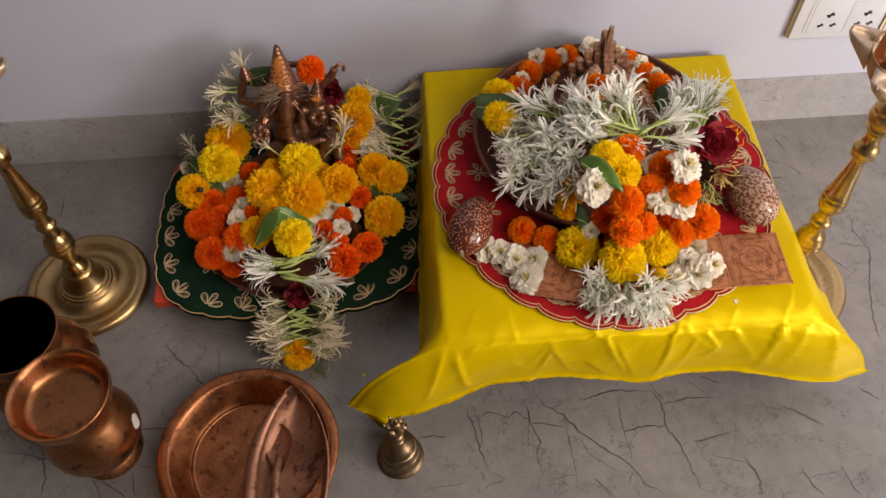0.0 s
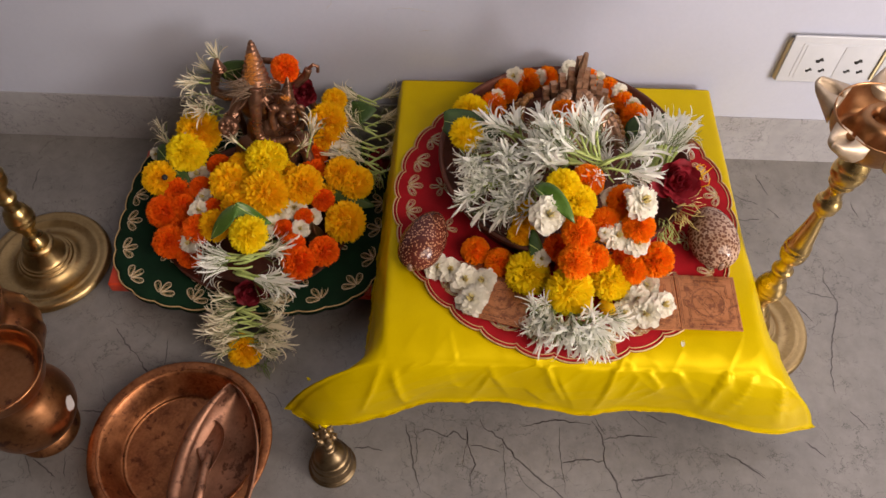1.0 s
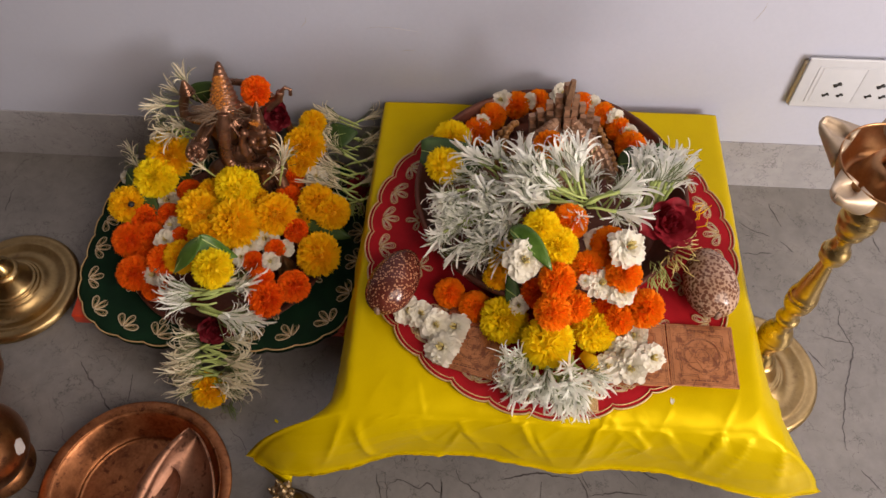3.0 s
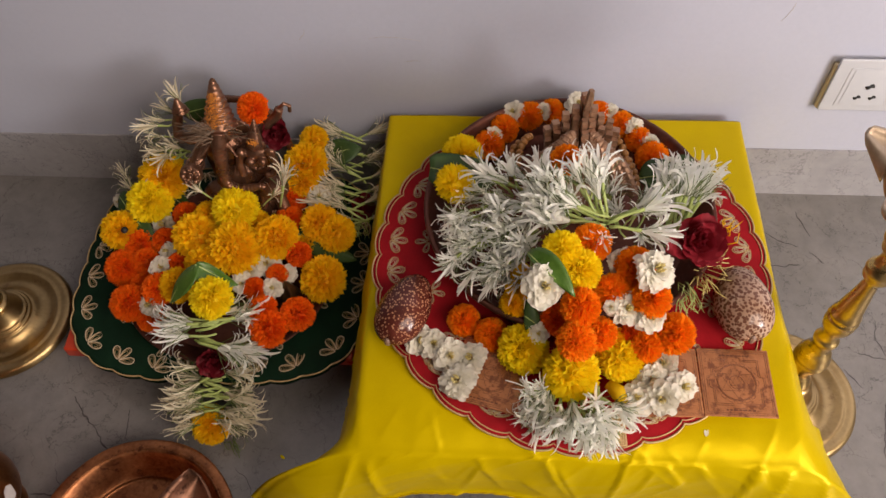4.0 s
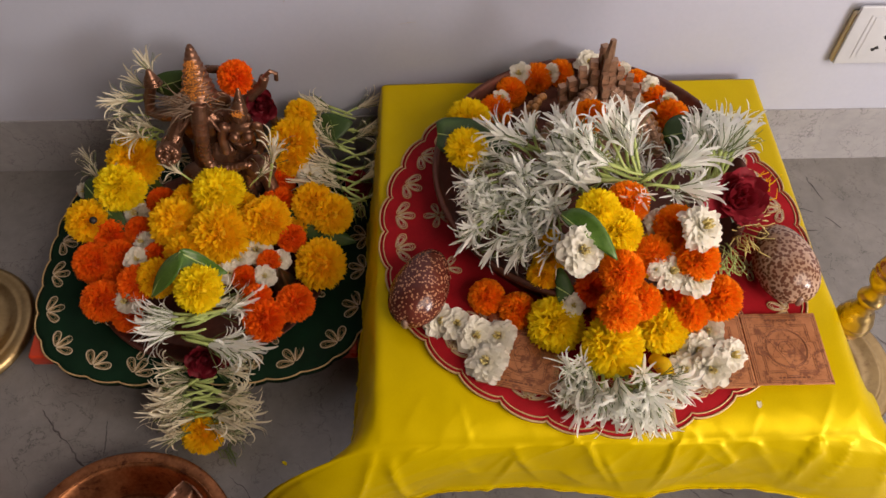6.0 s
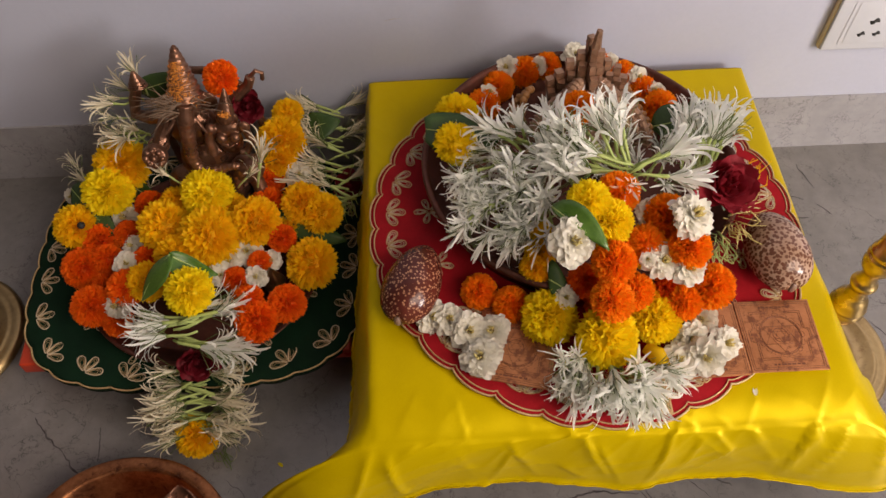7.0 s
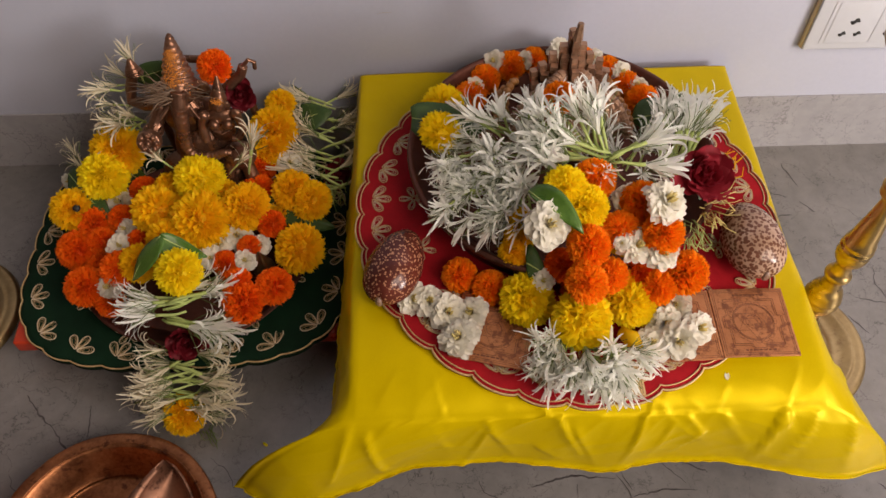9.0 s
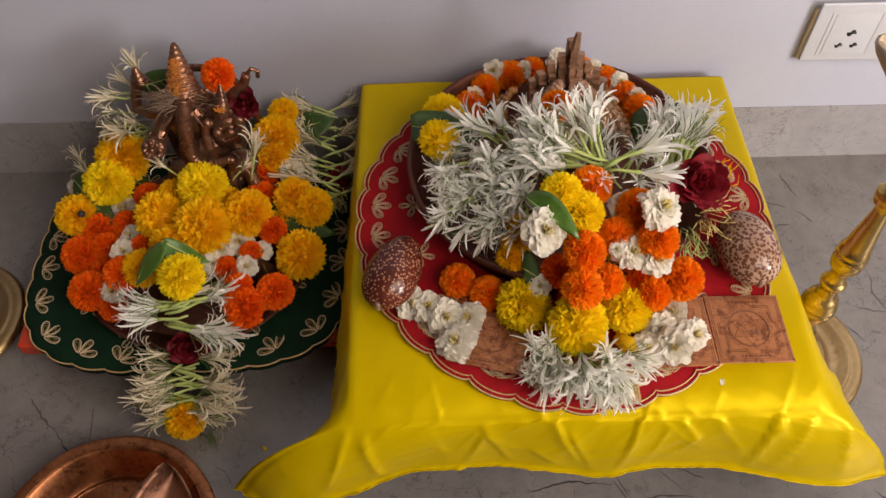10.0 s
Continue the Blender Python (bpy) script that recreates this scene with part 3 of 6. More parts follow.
# ---- yellow satin cloth over the low table ----
def table_cloth():
    t = thing("table_cloth", "bright yellow satin cloth draped over a low table", "tablecloth", at=(0.2, 0.7, 0.137))
    x0, x1, y0, y1, zt = 0.021, 0.392, 0.521, 0.888, 0.1365
    bm = bmesh.new()

    def ridge(a, b, c):
        return (1 - abs(noise.noise((a, b, c)))) ** 6

    # sharp satin creases: x, and the height below (-) or the depth behind (+) the front edge, for both ends; size
    creases = (((0.163, 0.02), (0.204, -0.065), 2.0), ((0.226, -0.099), (0.254, 0.010), 2.2), ((0.226, -0.099), (0.193, -0.028), 2.0), ((0.254, 0.014), (0.295, -0.036), 1.8), ((0.295, -0.036), (0.273, -0.061), 1.8),
               ((0.372, 0.03), (0.357, 0.0), 1.4), ((0.357, 0.0), (0.358, -0.032), 2.2), ((0.413, -0.027), (0.425, -0.110), 2.6), ((0.313, 0.017), (0.303, -0.002), 1.2), ((0.032, -0.024), (0.042, -0.061), 2.6),
               ((0.042, -0.061), (0.070, -0.100), 2.6), ((0.337, -0.085), (0.353, -0.018), 2.4), ((0.251, -0.072), (0.269, -0.026), 1.6), ((0.10, -0.095), (0.125, -0.030), 1.8), ((0.02, -0.02), (0.0, -0.075), 2.4),
               ((0.150, -0.070), (0.120, -0.012), 1.5), ((0.385, -0.01), (0.36, -0.08), 1.8), ((0.28, 0.012), (0.32, -0.03), 1.3), ((0.085, 0.03), (0.098, -0.02), 1.0), ((0.20, -0.08), (0.165, -0.05), 1.8))

    rnd = random.Random(31)
    fine = []
    for k in range(46):
        ax, aw, turn, long = rnd.uniform(0.03, 0.42), rnd.uniform(-0.085, 0.045), rnd.choice((-1, 1)) * rnd.uniform(0.5, 1.3), rnd.uniform(0.02, 0.06)
        fine.append(((ax, aw), (ax + long * math.cos(turn), aw + long * math.sin(turn)), rnd.uniform(0.25, 0.65)))
    folds = creases + tuple(fine)

    def creased(x, w):
        h = 0
        for (ax, aw), (bx, bw), size in folds:
            ux, uw = bx - ax, bw - aw
            ll = ux * ux + uw * uw
            f = ((x - ax) * ux + (w - aw) * uw) / ll
            g = min(1, max(0, f))
            dx, dw = x - ax - g * ux, w - aw - g * uw
            dist = math.hypot(dx, dw)
            if dist < 0.016:
                sign = ux * dw - uw * dx
                h += size * 0.0013 * math.exp(-dist / (0.0013 if sign > 0 else 0.0042)) * min(1, 4 * min(f + 0.15, 1.15 - f) if 0 <= f <= 1 else 0.4)
        return h

    def top_z(x, y):
        z = 0.0009 * noise.noise((x * 14, y * 14, 2.0)) + 0.0004 * noise.noise((x * 40, y * 30, 7.0))
        front = min(1, max(0, (0.60 - y) / 0.06))
        z += (0.25 + front) * 0.0007 * (ridge(x * 9 + y * 6, y * 7, 3.0) + ridge(x * 8 - y * 7, y * 6, 8.0) - 0.6)
        z -= front_sag(y)
        d = (0.024 - (y - y0)) / 0.024
        if d > 0:
            z -= 0.0045 * d * d
        if y < 0.575:
            z += 0.7 * creased(x, y - y0)
        return zt + z

    # points round the rim: left side, front, right side
    def rim(u):
        if u <= 1:
            return Vector((x0, y1 + (y0 - y1) * u, 0))
        if u <= 2:
            return Vector((x0 + (x1 - x0) * (u - 1), y0, 0))
        return Vector((x1, y0 + (y1 - y0) * (u - 2), 0))

    hem_u = [0, 0.4, 0.7, 0.90, 0.955, 0.98, 1.0, 1.05, 1.14, 1.24, 1.34, 1.5, 1.62, 1.72, 1.84, 1.9, 1.95, 2.0, 2.04, 2.1, 2.2, 2.5, 3.0]
    hem_x = [0.013, 0.006, 0.002, 0.000, -0.007, -0.034, -0.084, -0.062, -0.018, 0.028, 0.072, 0.150, 0.214, 0.260, 0.320, 0.362, 0.417, 0.466, 0.443, 0.427, 0.418, 0.410, 0.404]
    hem_y = [0.886, 0.74, 0.625, 0.560, 0.533, 0.516, 0.504, 0.493, 0.487, 0.496, 0.509, 0.509, 0.499, 0.503, 0.506, 0.496, 0.486, 0.500, 0.528, 0.570, 0.62, 0.73, 0.886]
    hem_z = [0.05, 0.05, 0.046, 0.044, 0.036, 0.031, 0.030, 0.034, 0.040, 0.050, 0.061, 0.063, 0.057, 0.060, 0.060, 0.052, 0.043, 0.040, 0.045, 0.05, 0.05, 0.05, 0.05]
    n_side = 170
    us = np.linspace(0, 3, 3 * n_side + 1)

    def smooth(values):
        d = np.interp(us, hem_u, values)
        k = np.ones(9) / 9
        e = np.convolve(np.pad(d, 4, mode="edge"), k, "valid")
        keep = np.exp(-((us - 1) / 0.012) ** 2) + np.exp(-((us - 2) / 0.012) ** 2)
        return e * (1 - keep) + d * keep

    hx, hy, hz = smooth(hem_x), smooth(hem_y), smooth(hem_z)
    grid = {}
    nx = ny = n_side
    for i in range(nx + 1):
        for j in range(ny + 1):
            x, y = x0 + (x1 - x0) * i / nx, y0 + (y1 - y0) * j / ny
            edge = min(i, nx - i, j) / 3
            grid[i, j] = bm.verts.new((x, y, top_z(x, y) - (0.0012 * (1 - min(edge, 1)) ** 2)))
    for i in range(nx):
        for j in range(ny):
            bm.faces.new((grid[i, j], grid[i + 1, j], grid[i + 1, j + 1], grid[i, j + 1]))
    loop = [grid[0, n_side - k] for k in range(n_side)] + [grid[k, 0] for k in range(n_side)] + [grid[nx, k] for k in range(n_side + 1)]
    rows = [loop]
    depth = 40
    for d in range(1, depth + 1):
        s = d / depth
        row = []
        for k, u in enumerate(us):
            p = loop[k].co
            h = Vector((hx[k], hy[k], hz[k]))
            out = 0.75 * (1 - (1 - s) ** 2.6) + 0.25 * s ** 2.2
            down = s ** 1.22
            q = Vector((p.x + (h.x - p.x) * out, p.y + (h.y - p.y) * out, p.z + (h.z - p.z) * down))
            ripple = (0.0012 * math.sin(u * 30 + 5 * noise.noise((u * 3, 0.3, 0))) + 0.0050 * noise.noise((u * 9, s * 0.5, 5.0))) * s * (1 - 0.25 * s)
            crease = 0.0005 * (ridge(u * 9 + s * 2.2, s * 1.6, 9.0) + ridge(u * 8 - s * 2.6, s * 1.4, 21.0) - 0.5) * math.sin(math.pi * min(1, s * 0.9 + 0.1))
            if 0.9 < u < 2.1:
                crease += 1.1 * creased(q.x, q.z - zt) * math.sin(math.pi * min(1, 0.25 + s * 0.75))
            side = Vector((-1, 0, 0)) if u < 1 else Vector((0, -1, 0)) if u < 2 else Vector((1, 0, 0))
            pucker = max(0, s - 0.90) / 0.10
            crease += 0.0022 * pucker ** 2 + 0.0014 * pucker * noise.noise((u * 95, 0.5, 2.0)) + 0.0012 * pucker * noise.noise((u * 40, 0.5, 12.0))
            q += side * (ripple + crease) + Vector((0, 0, 1)) * (0.5 * crease)
            row.append(bm.verts.new(q))
        rows.append(row)
    for a, b in zip(rows, rows[1:]):
        for k in range(len(us) - 1):
            bm.faces.new((a[k], a[k + 1], b[k + 1], b[k]))
    bmesh.ops.recalc_face_normals(bm, faces=bm.faces)
    hem = [v.co.copy() for v in rows[-1]]
    cloth = part("cloth", bm, M_SATIN, t)
    cloth.location = (-0.2, -0.7, -0.137)
    mod = cloth.modifiers.new("thickness", "SOLIDIFY")
    mod.thickness, mod.offset = 0.0008, -1
    stitched = bmesh.new()
    tube(stitched, [h + Vector((0, 0, 0.0006)) + Vector((0, -0.0002, 0.0004)) * math.sin(i * 1.9) for i, h in enumerate(hem)], 0.0006, 5)
    seam = part("hem", stitched, M_SATIN, t)
    seam.location = (-0.2, -0.7, -0.137)
    # the folded corner that hangs under the left ear down to the floor
    tip = bmesh.new()
    a = [tip.verts.new(v) for v in ((-0.064, 0.494, 0.030), (-0.036, 0.486, 0.031), (-0.042, 0.4865, 0.002), (-0.051, 0.4885, 0.010))]
    b = [tip.verts.new(v.co + Vector((0.001, 0.004, 0))) for v in a]
    tip.faces.new(a)
    tip.faces.new(b[::-1])
    for k in range(4):
        tip.faces.new((a[k], b[k], b[(k + 1) % 4], a[(k + 1) % 4]))
    fold = part("folded_corner", tip, M_SATIN, t)
    fold.location = (-0.2, -0.7, -0.137)
    return t


table_cloth()
mat("red", "red_mat", (0.205, 0.705), 0.1405, M_RED_VELVET, "round red velvet mat with scalloped gold edge on yellow cloth", 0.0005)


# ---- brass oil lamps ----
def oil_lamp(x, y, spin):
    t = thing("oil_lamp", "tall turned brass oil lamp with a spouted bowl on the floor", "oil lamp", "pair of oil lamps", (x, y, 0))
    base = [(0.060, 0.0), (0.0715, 0.002), (0.0722, 0.006), (0.070, 0.0095), (0.066, 0.0105), (0.061, 0.0095), (0.058, 0.0105), (0.054, 0.009), (0.047, 0.0065), (0.040, 0.008),
            (0.034, 0.0125), (0.0315, 0.0135), (0.0305, 0.016), (0.028, 0.0165), (0.0275, 0.019), (0.0245, 0.020), (0.020, 0.029), (0.0175, 0.036), (0.0185, 0.0385), (0.017, 0.041), (0.015, 0.0425)]
    part("base", lathe(bmesh.new(), rounded(base, 3), 72), M_BRASS_BASE, t)
    stem = [(0.0145, 0.0425), (0.0148, 0.046), (0.012, 0.052), (0.0085, 0.058), (0.0078, 0.066), (0.0085, 0.072), (0.0128, 0.076), (0.0138, 0.082), (0.0162, 0.085), (0.0150, 0.089), (0.0160, 0.0915),
            (0.0148, 0.095), (0.0130, 0.101), (0.0095, 0.106), (0.0088, 0.109), (0.0082, 0.116), (0.0105, 0.120), (0.0110, 0.124), (0.0082, 0.128), (0.0072, 0.134), (0.0082, 0.140),
            (0.0118, 0.145), (0.0134, 0.152), (0.0128, 0.157), (0.0136, 0.160), (0.0124, 0.163), (0.0128, 0.166), (0.0112, 0.171), (0.0098, 0.182), (0.0078, 0.198), (0.0062, 0.214), (0.0068, 0.219),
            (0.0108, 0.223), (0.0112, 0.228), (0.0122, 0.232), (0.0108, 0.236), (0.0085, 0.240), (0.0072, 0.247), (0.0085, 0.254), (0.0118, 0.259), (0.0108, 0.263), (0.0142, 0.268), (0.0152, 0.276),
            (0.0138, 0.281), (0.0142, 0.284), (0.0118, 0.290), (0.0085, 0.298), (0.0098, 0.303)]
    part("stem", lathe(bmesh.new(), rounded(stem, 3), 40), M_BRASS, t)
    cup = [(0.0098, 0.303), (0.016, 0.304), (0.028, 0.309), (0.0365, 0.319), (0.0400, 0.331), (0.0408, 0.3375), (0.0400, 0.3390), (0.0390, 0.3375), (0.0380, 0.331), (0.0345, 0.322), (0.026, 0.3150), (0.014, 0.3418), (0.0004, 0.311)]
    part("bowl", lathe(bmesh.new(), rounded(cup, 3), 72), M_BOWL, t, "shallow brass bowl")
    for k in range(5):
        # short blunt spout with a groove
        a = spin + 2 * math.pi * k / 5
        out, side, s = Vector((math.cos(a), math.sin(a), 0)), Vector((-math.sin(a), math.cos(a), 0)), bmesh.new()
        rows = []
        for i in range(13):
            f = i / 12
            r = 0.0360 + 0.0260 * f
            w = (0.0130 * (1 - f) ** 0.8 + 0.0048) * (1 if f < 0.9 else math.sqrt(max(0.05, 1 - ((f - 0.9) / 0.105) ** 2)))
            top = 0.3372 + 0.004 * f
            deep = 0.020 * (1 - f) ** 1.1 + 0.0065 * (1 if f < 0.9 else 0.7)
            row = []
            for q in range(9):
                u = math.pi * q / 8
                row.append(s.verts.new(out * r + side * (-w * math.cos(u)) + Vector((0, 0, top - deep * math.sin(u) ** 0.8))))
            g = 0.55 * w * min(1, 0.2 + f * 1.6)
            for q in range(7):
                u = math.pi * (1 - q / 6)
                row.append(s.verts.new(out * min(r, 0.0600) + side * (-g * math.cos(u)) + Vector((0, 0, top + 0.0012 - 0.0052 * math.sin(u)))))
            rows.append(row)
        for p, q in zip(rows, rows[1:]):
            for e in range(16):
                s.faces.new((p[e], p[(e + 1) % 16], q[(e + 1) % 16], q[e]))
        s.faces.new(rows[-1])
        s.faces.new(rows[0][::-1])
        bmesh.ops.recalc_face_normals(s, faces=s.faces)
        part("spout", s, M_SPOUT, t, "pale worn brass spout")
    finial = [(0.0075, 0.311), (0.0078, 0.318), (0.0058, 0.321), (0.0082, 0.325), (0.0058, 0.329), (0.0078, 0.333), (0.0052, 0.338), (0.0068, 0.343), (0.004, 0.350), (0.0052, 0.356), (0.001, 0.366)]
    part("finial", lathe(bmesh.new(), rounded(finial, 3), 28), M_BOWL, t)
    t.scale = (1, 1, 1.048)
    return t


oil_lamp(-0.397, 0.695, 2.45)
oil_lamp(0.431, 0.637, 2.45)


# ---- copper vessels on the floor ----
def water_pot():
    t = thing("water_pot", "footed copper water pot with a dish-shaped lid on the floor", "pot", at=(-0.337, 0.487, 0))
    body = [(0.030, 0.0), (0.0335, 0.002), (0.0335, 0.006), (0.030, 0.012), (0.025, 0.018), (0.025, 0.022), (0.034, 0.028), (0.043, 0.040), (0.0465, 0.054), (0.0445, 0.070), (0.0375, 0.086),
            (0.0325, 0.096), (0.0315, 0.104), (0.034, 0.111), (0.037, 0.116)]
    part("body", lathe(bmesh.new(), rounded(body, 4), 72), M_COPPER, t)
    lid = [(0.030, 0.112), (0.037, 0.115), (0.043, 0.124), (0.0458, 0.134), (0.0470, 0.1405), (0.0475, 0.1418), (0.0466, 0.1432), (0.0440, 0.1420), (0.0415, 0.1385), (0.0378, 0.1275), (0.0335, 0.1225), (0.026, 0.1208), (0.0004, 0.1204)]
    part("lid", lathe(bmesh.new(), rounded(lid, 4), 72), M_COPPER, t, "dish-shaped copper lid")
    # pale patch on the belly that stands in for the window's reflection
    glint = bmesh.new()
    prof = [(0.0458, 0.057), (0.0452, 0.062), (0.0444, 0.067), (0.0428, 0.072)]
    cols = []
    for (r, z), lo, hi in zip(prof, (-0.02, -0.12, -0.10, 0.02), (0.10, 0.16, 0.22, 0.14)):
        cols.append([glint.verts.new(((r + 0.0012) * math.cos(a), (r + 0.0012) * math.sin(a), z)) for a in np.linspace(lo, hi, 4)])
    for p, q in zip(cols, cols[1:]):
        for k in range(3):
            glint.faces.new((p[k], p[k + 1], q[k + 1], q[k]))
    part("painted_glint", glint, M_SCRATCH_GLINT, t, "pale patch painted as the window's reflection")
    return t


def open_pot():
    t = thing("copper_pot", "open copper pot with ribbed belly and near-black inside", "pot", at=(-0.402, 0.560, 0))
    outer = [(0.030, 0.0), (0.033, 0.003), (0.030, 0.010), (0.036, 0.018), (0.051, 0.036), (0.057, 0.055), (0.053, 0.076), (0.043, 0.092), (0.037, 0.101), (0.0375, 0.110), (0.042, 0.122), (0.0445, 0.130), (0.0442, 0.1315), (0.043, 0.131)]
    inner = [(0.0358, 0.1015), (0.041, 0.091), (0.050, 0.075), (0.052, 0.055), (0.04, 0.03), (0.0004, 0.022)]
    part("body", lathe(bmesh.new(), rounded(outer, 4), 90, lambda a, z: 1 + 0.022 * math.sin(16 * a + 40 * z) * math.exp(-((z - 0.06) / 0.022) ** 2)), M_COPPER, t)
    part("neck_inside", lathe(bmesh.new(), rounded([(0.043, 0.131), (0.0405, 0.124), (0.0385, 0.120), (0.0378, 0.116), (0.0362, 0.112), (0.0357, 0.106), (0.036, 0.1015)], 4), 60), M_COPPER_DARK, t)
    # the inside below the neck has its own near-black colour
    part("inside", lathe(bmesh.new(), rounded(inner, 4), 60), M_INSIDE, t, "near-black inside of the pot")
    return t


water_pot()
open_pot()


def copper_tray():
    t = thing("copper_tray", "round worn copper tray with a deep rim on the floor", "tray", at=(-0.185, 0.464, 0))
    prof = [(0.0004, 0.004), (0.060, 0.004), (0.0635, 0.0052), (0.067, 0.009), (0.074, 0.021), (0.079, 0.0295), (0.0815, 0.0318), (0.087, 0.0325), (0.0915, 0.0315), (0.0925, 0.030), (0.0915, 0.0285), (0.084, 0.0285), (0.0785, 0.024), (0.068, 0.008), (0.062, 0.0), (0.0004, 0.0)]
    part("dish", lathe(bmesh.new(), rounded(prof, 3), 96, lambda a, z: 1 + 0.004 * math.sin(3 * a + 1) + 0.003 * math.sin(7 * a)), M_COPPER_WORN, t)
    bead = bmesh.new()
    tube(bead, [(0.0822 * math.cos(a), 0.0822 * math.sin(a), 0.0322) for a in np.linspace(0, 2 * math.pi, 80, endpoint=False)], 0.0007, 5, close=True)
    part("rim_line", bead, M_COPPER_WORN, t)
    return t


copper_tray()


def leaf_dish():
    """A boat-shaped copper dish with one pointed end, tilted on the tray's rim."""
    t = thing("leaf_dish", "leaf-shaped copper offering dish lying in the copper tray", "dish", at=(-0.139, 0.451, 0.0205))
    bm = bmesh.new()
    length, n, m = 0.155, 44, 22
    outer, inner = [], []
    for i in range(n + 1):
        s = i / n
        y = 0.072 - length * s
        w = 0.0425 * math.sin(math.pi / 2 * min(1, s / 0.55 + 0.002)) ** 0.62 * math.sqrt(max(0.0, 1 - max(0.0, (s - 0.62) / 0.381) ** 2.5))
        w = max(w, 0.0008)
        ro, ri = [], []
        for k in range(m + 1):
            a = math.pi * k / m
            lift = 0.020 + 0.010 * (1 - s) ** 4
            ro.append(bm.verts.new((-w * math.cos(a), y, -0.022 * math.sin(a) ** 1.15 + lift - (0.004 if k == 0 else 0))))
            wi = max(w - (0.0100 * min(1, w / 0.03) if k < m / 2 else 0.0022), 0.0004)
            ri.append(bm.verts.new((-wi * math.cos(a), y, -0.0205 * math.sin(a) ** 1.05 + lift + 0.0012)))
        outer.append(ro)
        inner.append(ri)
    for rows, flip in ((outer, False), (inner, True)):
        for a, b in zip(rows, rows[1:]):
            for k in range(m):
                q = (a[k], a[k + 1], b[k + 1], b[k])
                bm.faces.new(q[::-1] if flip else q)
    for i in range(n):
        bm.faces.new((outer[i][0], outer[i + 1][0], inner[i + 1][0], inner[i][0]))
        bm.faces.new((outer[i][m], inner[i][m], inner[i + 1][m], outer[i + 1][m]))
    for i in (0, n):
        for k in range(m):
            bm.faces.new((outer[i][k], outer[i][k + 1], inner[i][k + 1], inner[i][k]))
    bmesh.ops.recalc_face_normals(bm, faces=bm.faces)
    d = part("dish", bm, M_COPPER_DULL, t)
    lip = bmesh.new()
    path = []
    for i in range(2, n - 3):
        s = i / n
        w = 0.0425 * math.sin(math.pi / 2 * min(1, s / 0.55 + 0.002)) ** 0.62 * math.sqrt(max(0.0, 1 - max(0.0, (s - 0.62) / 0.381) ** 2.5))
        path.append((-w + 0.0055, 0.072 - length * s, 0.0185 + 0.010 * (1 - s) ** 4))
    tube(lip, path, 0.0068, 12, lambda q: 0.35 + 0.65 * min(1, q * 3))
    part("rolled_lip", lip, M_COPPER_DULL, t)
    t.rotation_euler = (radians(4), radians(-6), radians(-4))
    return t


leaf_dish()


def copper_spoon():
    t = thing("copper_spoon", "small dark copper spoon lying in the leaf-shaped dish", "spoon", at=(-0.154, 0.466, 0.034))
    bm = bmesh.new()
    rows_o, rows_i = [], []
    for i in range(17):
        u = i / 16
        y = 0.024 - 0.056 * u
        w = max(0.0158 * math.sin(math.pi * min(u ** 0.75, 1)) ** 0.9, 0.0005)
        rows_o.append([bm.verts.new((-w * math.cos(math.pi * k / 10), y, -0.006 * math.sin(math.pi * k / 10))) for k in range(11)])
        rows_i.append([bm.verts.new((-(w * 0.88) * math.cos(math.pi * k / 10), y, -0.0045 * math.sin(math.pi * k / 10) + 0.0003)) for k in range(11)])
    for rows in (rows_o, rows_i):
        for a, b in zip(rows, rows[1:]):
            for k in range(10):
                bm.faces.new((a[k], a[k + 1], b[k + 1], b[k]))
    for i in range(16):
        for k in (0, 10):
            bm.faces.new((rows_o[i][k], rows_o[i + 1][k], rows_i[i + 1][k], rows_i[i][k]))
    part("bowl", bm, M_COPPER_DULL, t)
    handle = bmesh.new()
    tube(handle, [(0, -0.010, -0.003), (-0.003, -0.028, 0.000), (-0.005, -0.045, 0.001), (-0.007, -0.070, 0.003)], 0.0046, 12, lambda s: 0.8 + 0.5 * s)
    part("handle", handle, M_COPPER_DULL, t)
    t.rotation_euler = (0, radians(-14), radians(6))
    return t


copper_spoon()


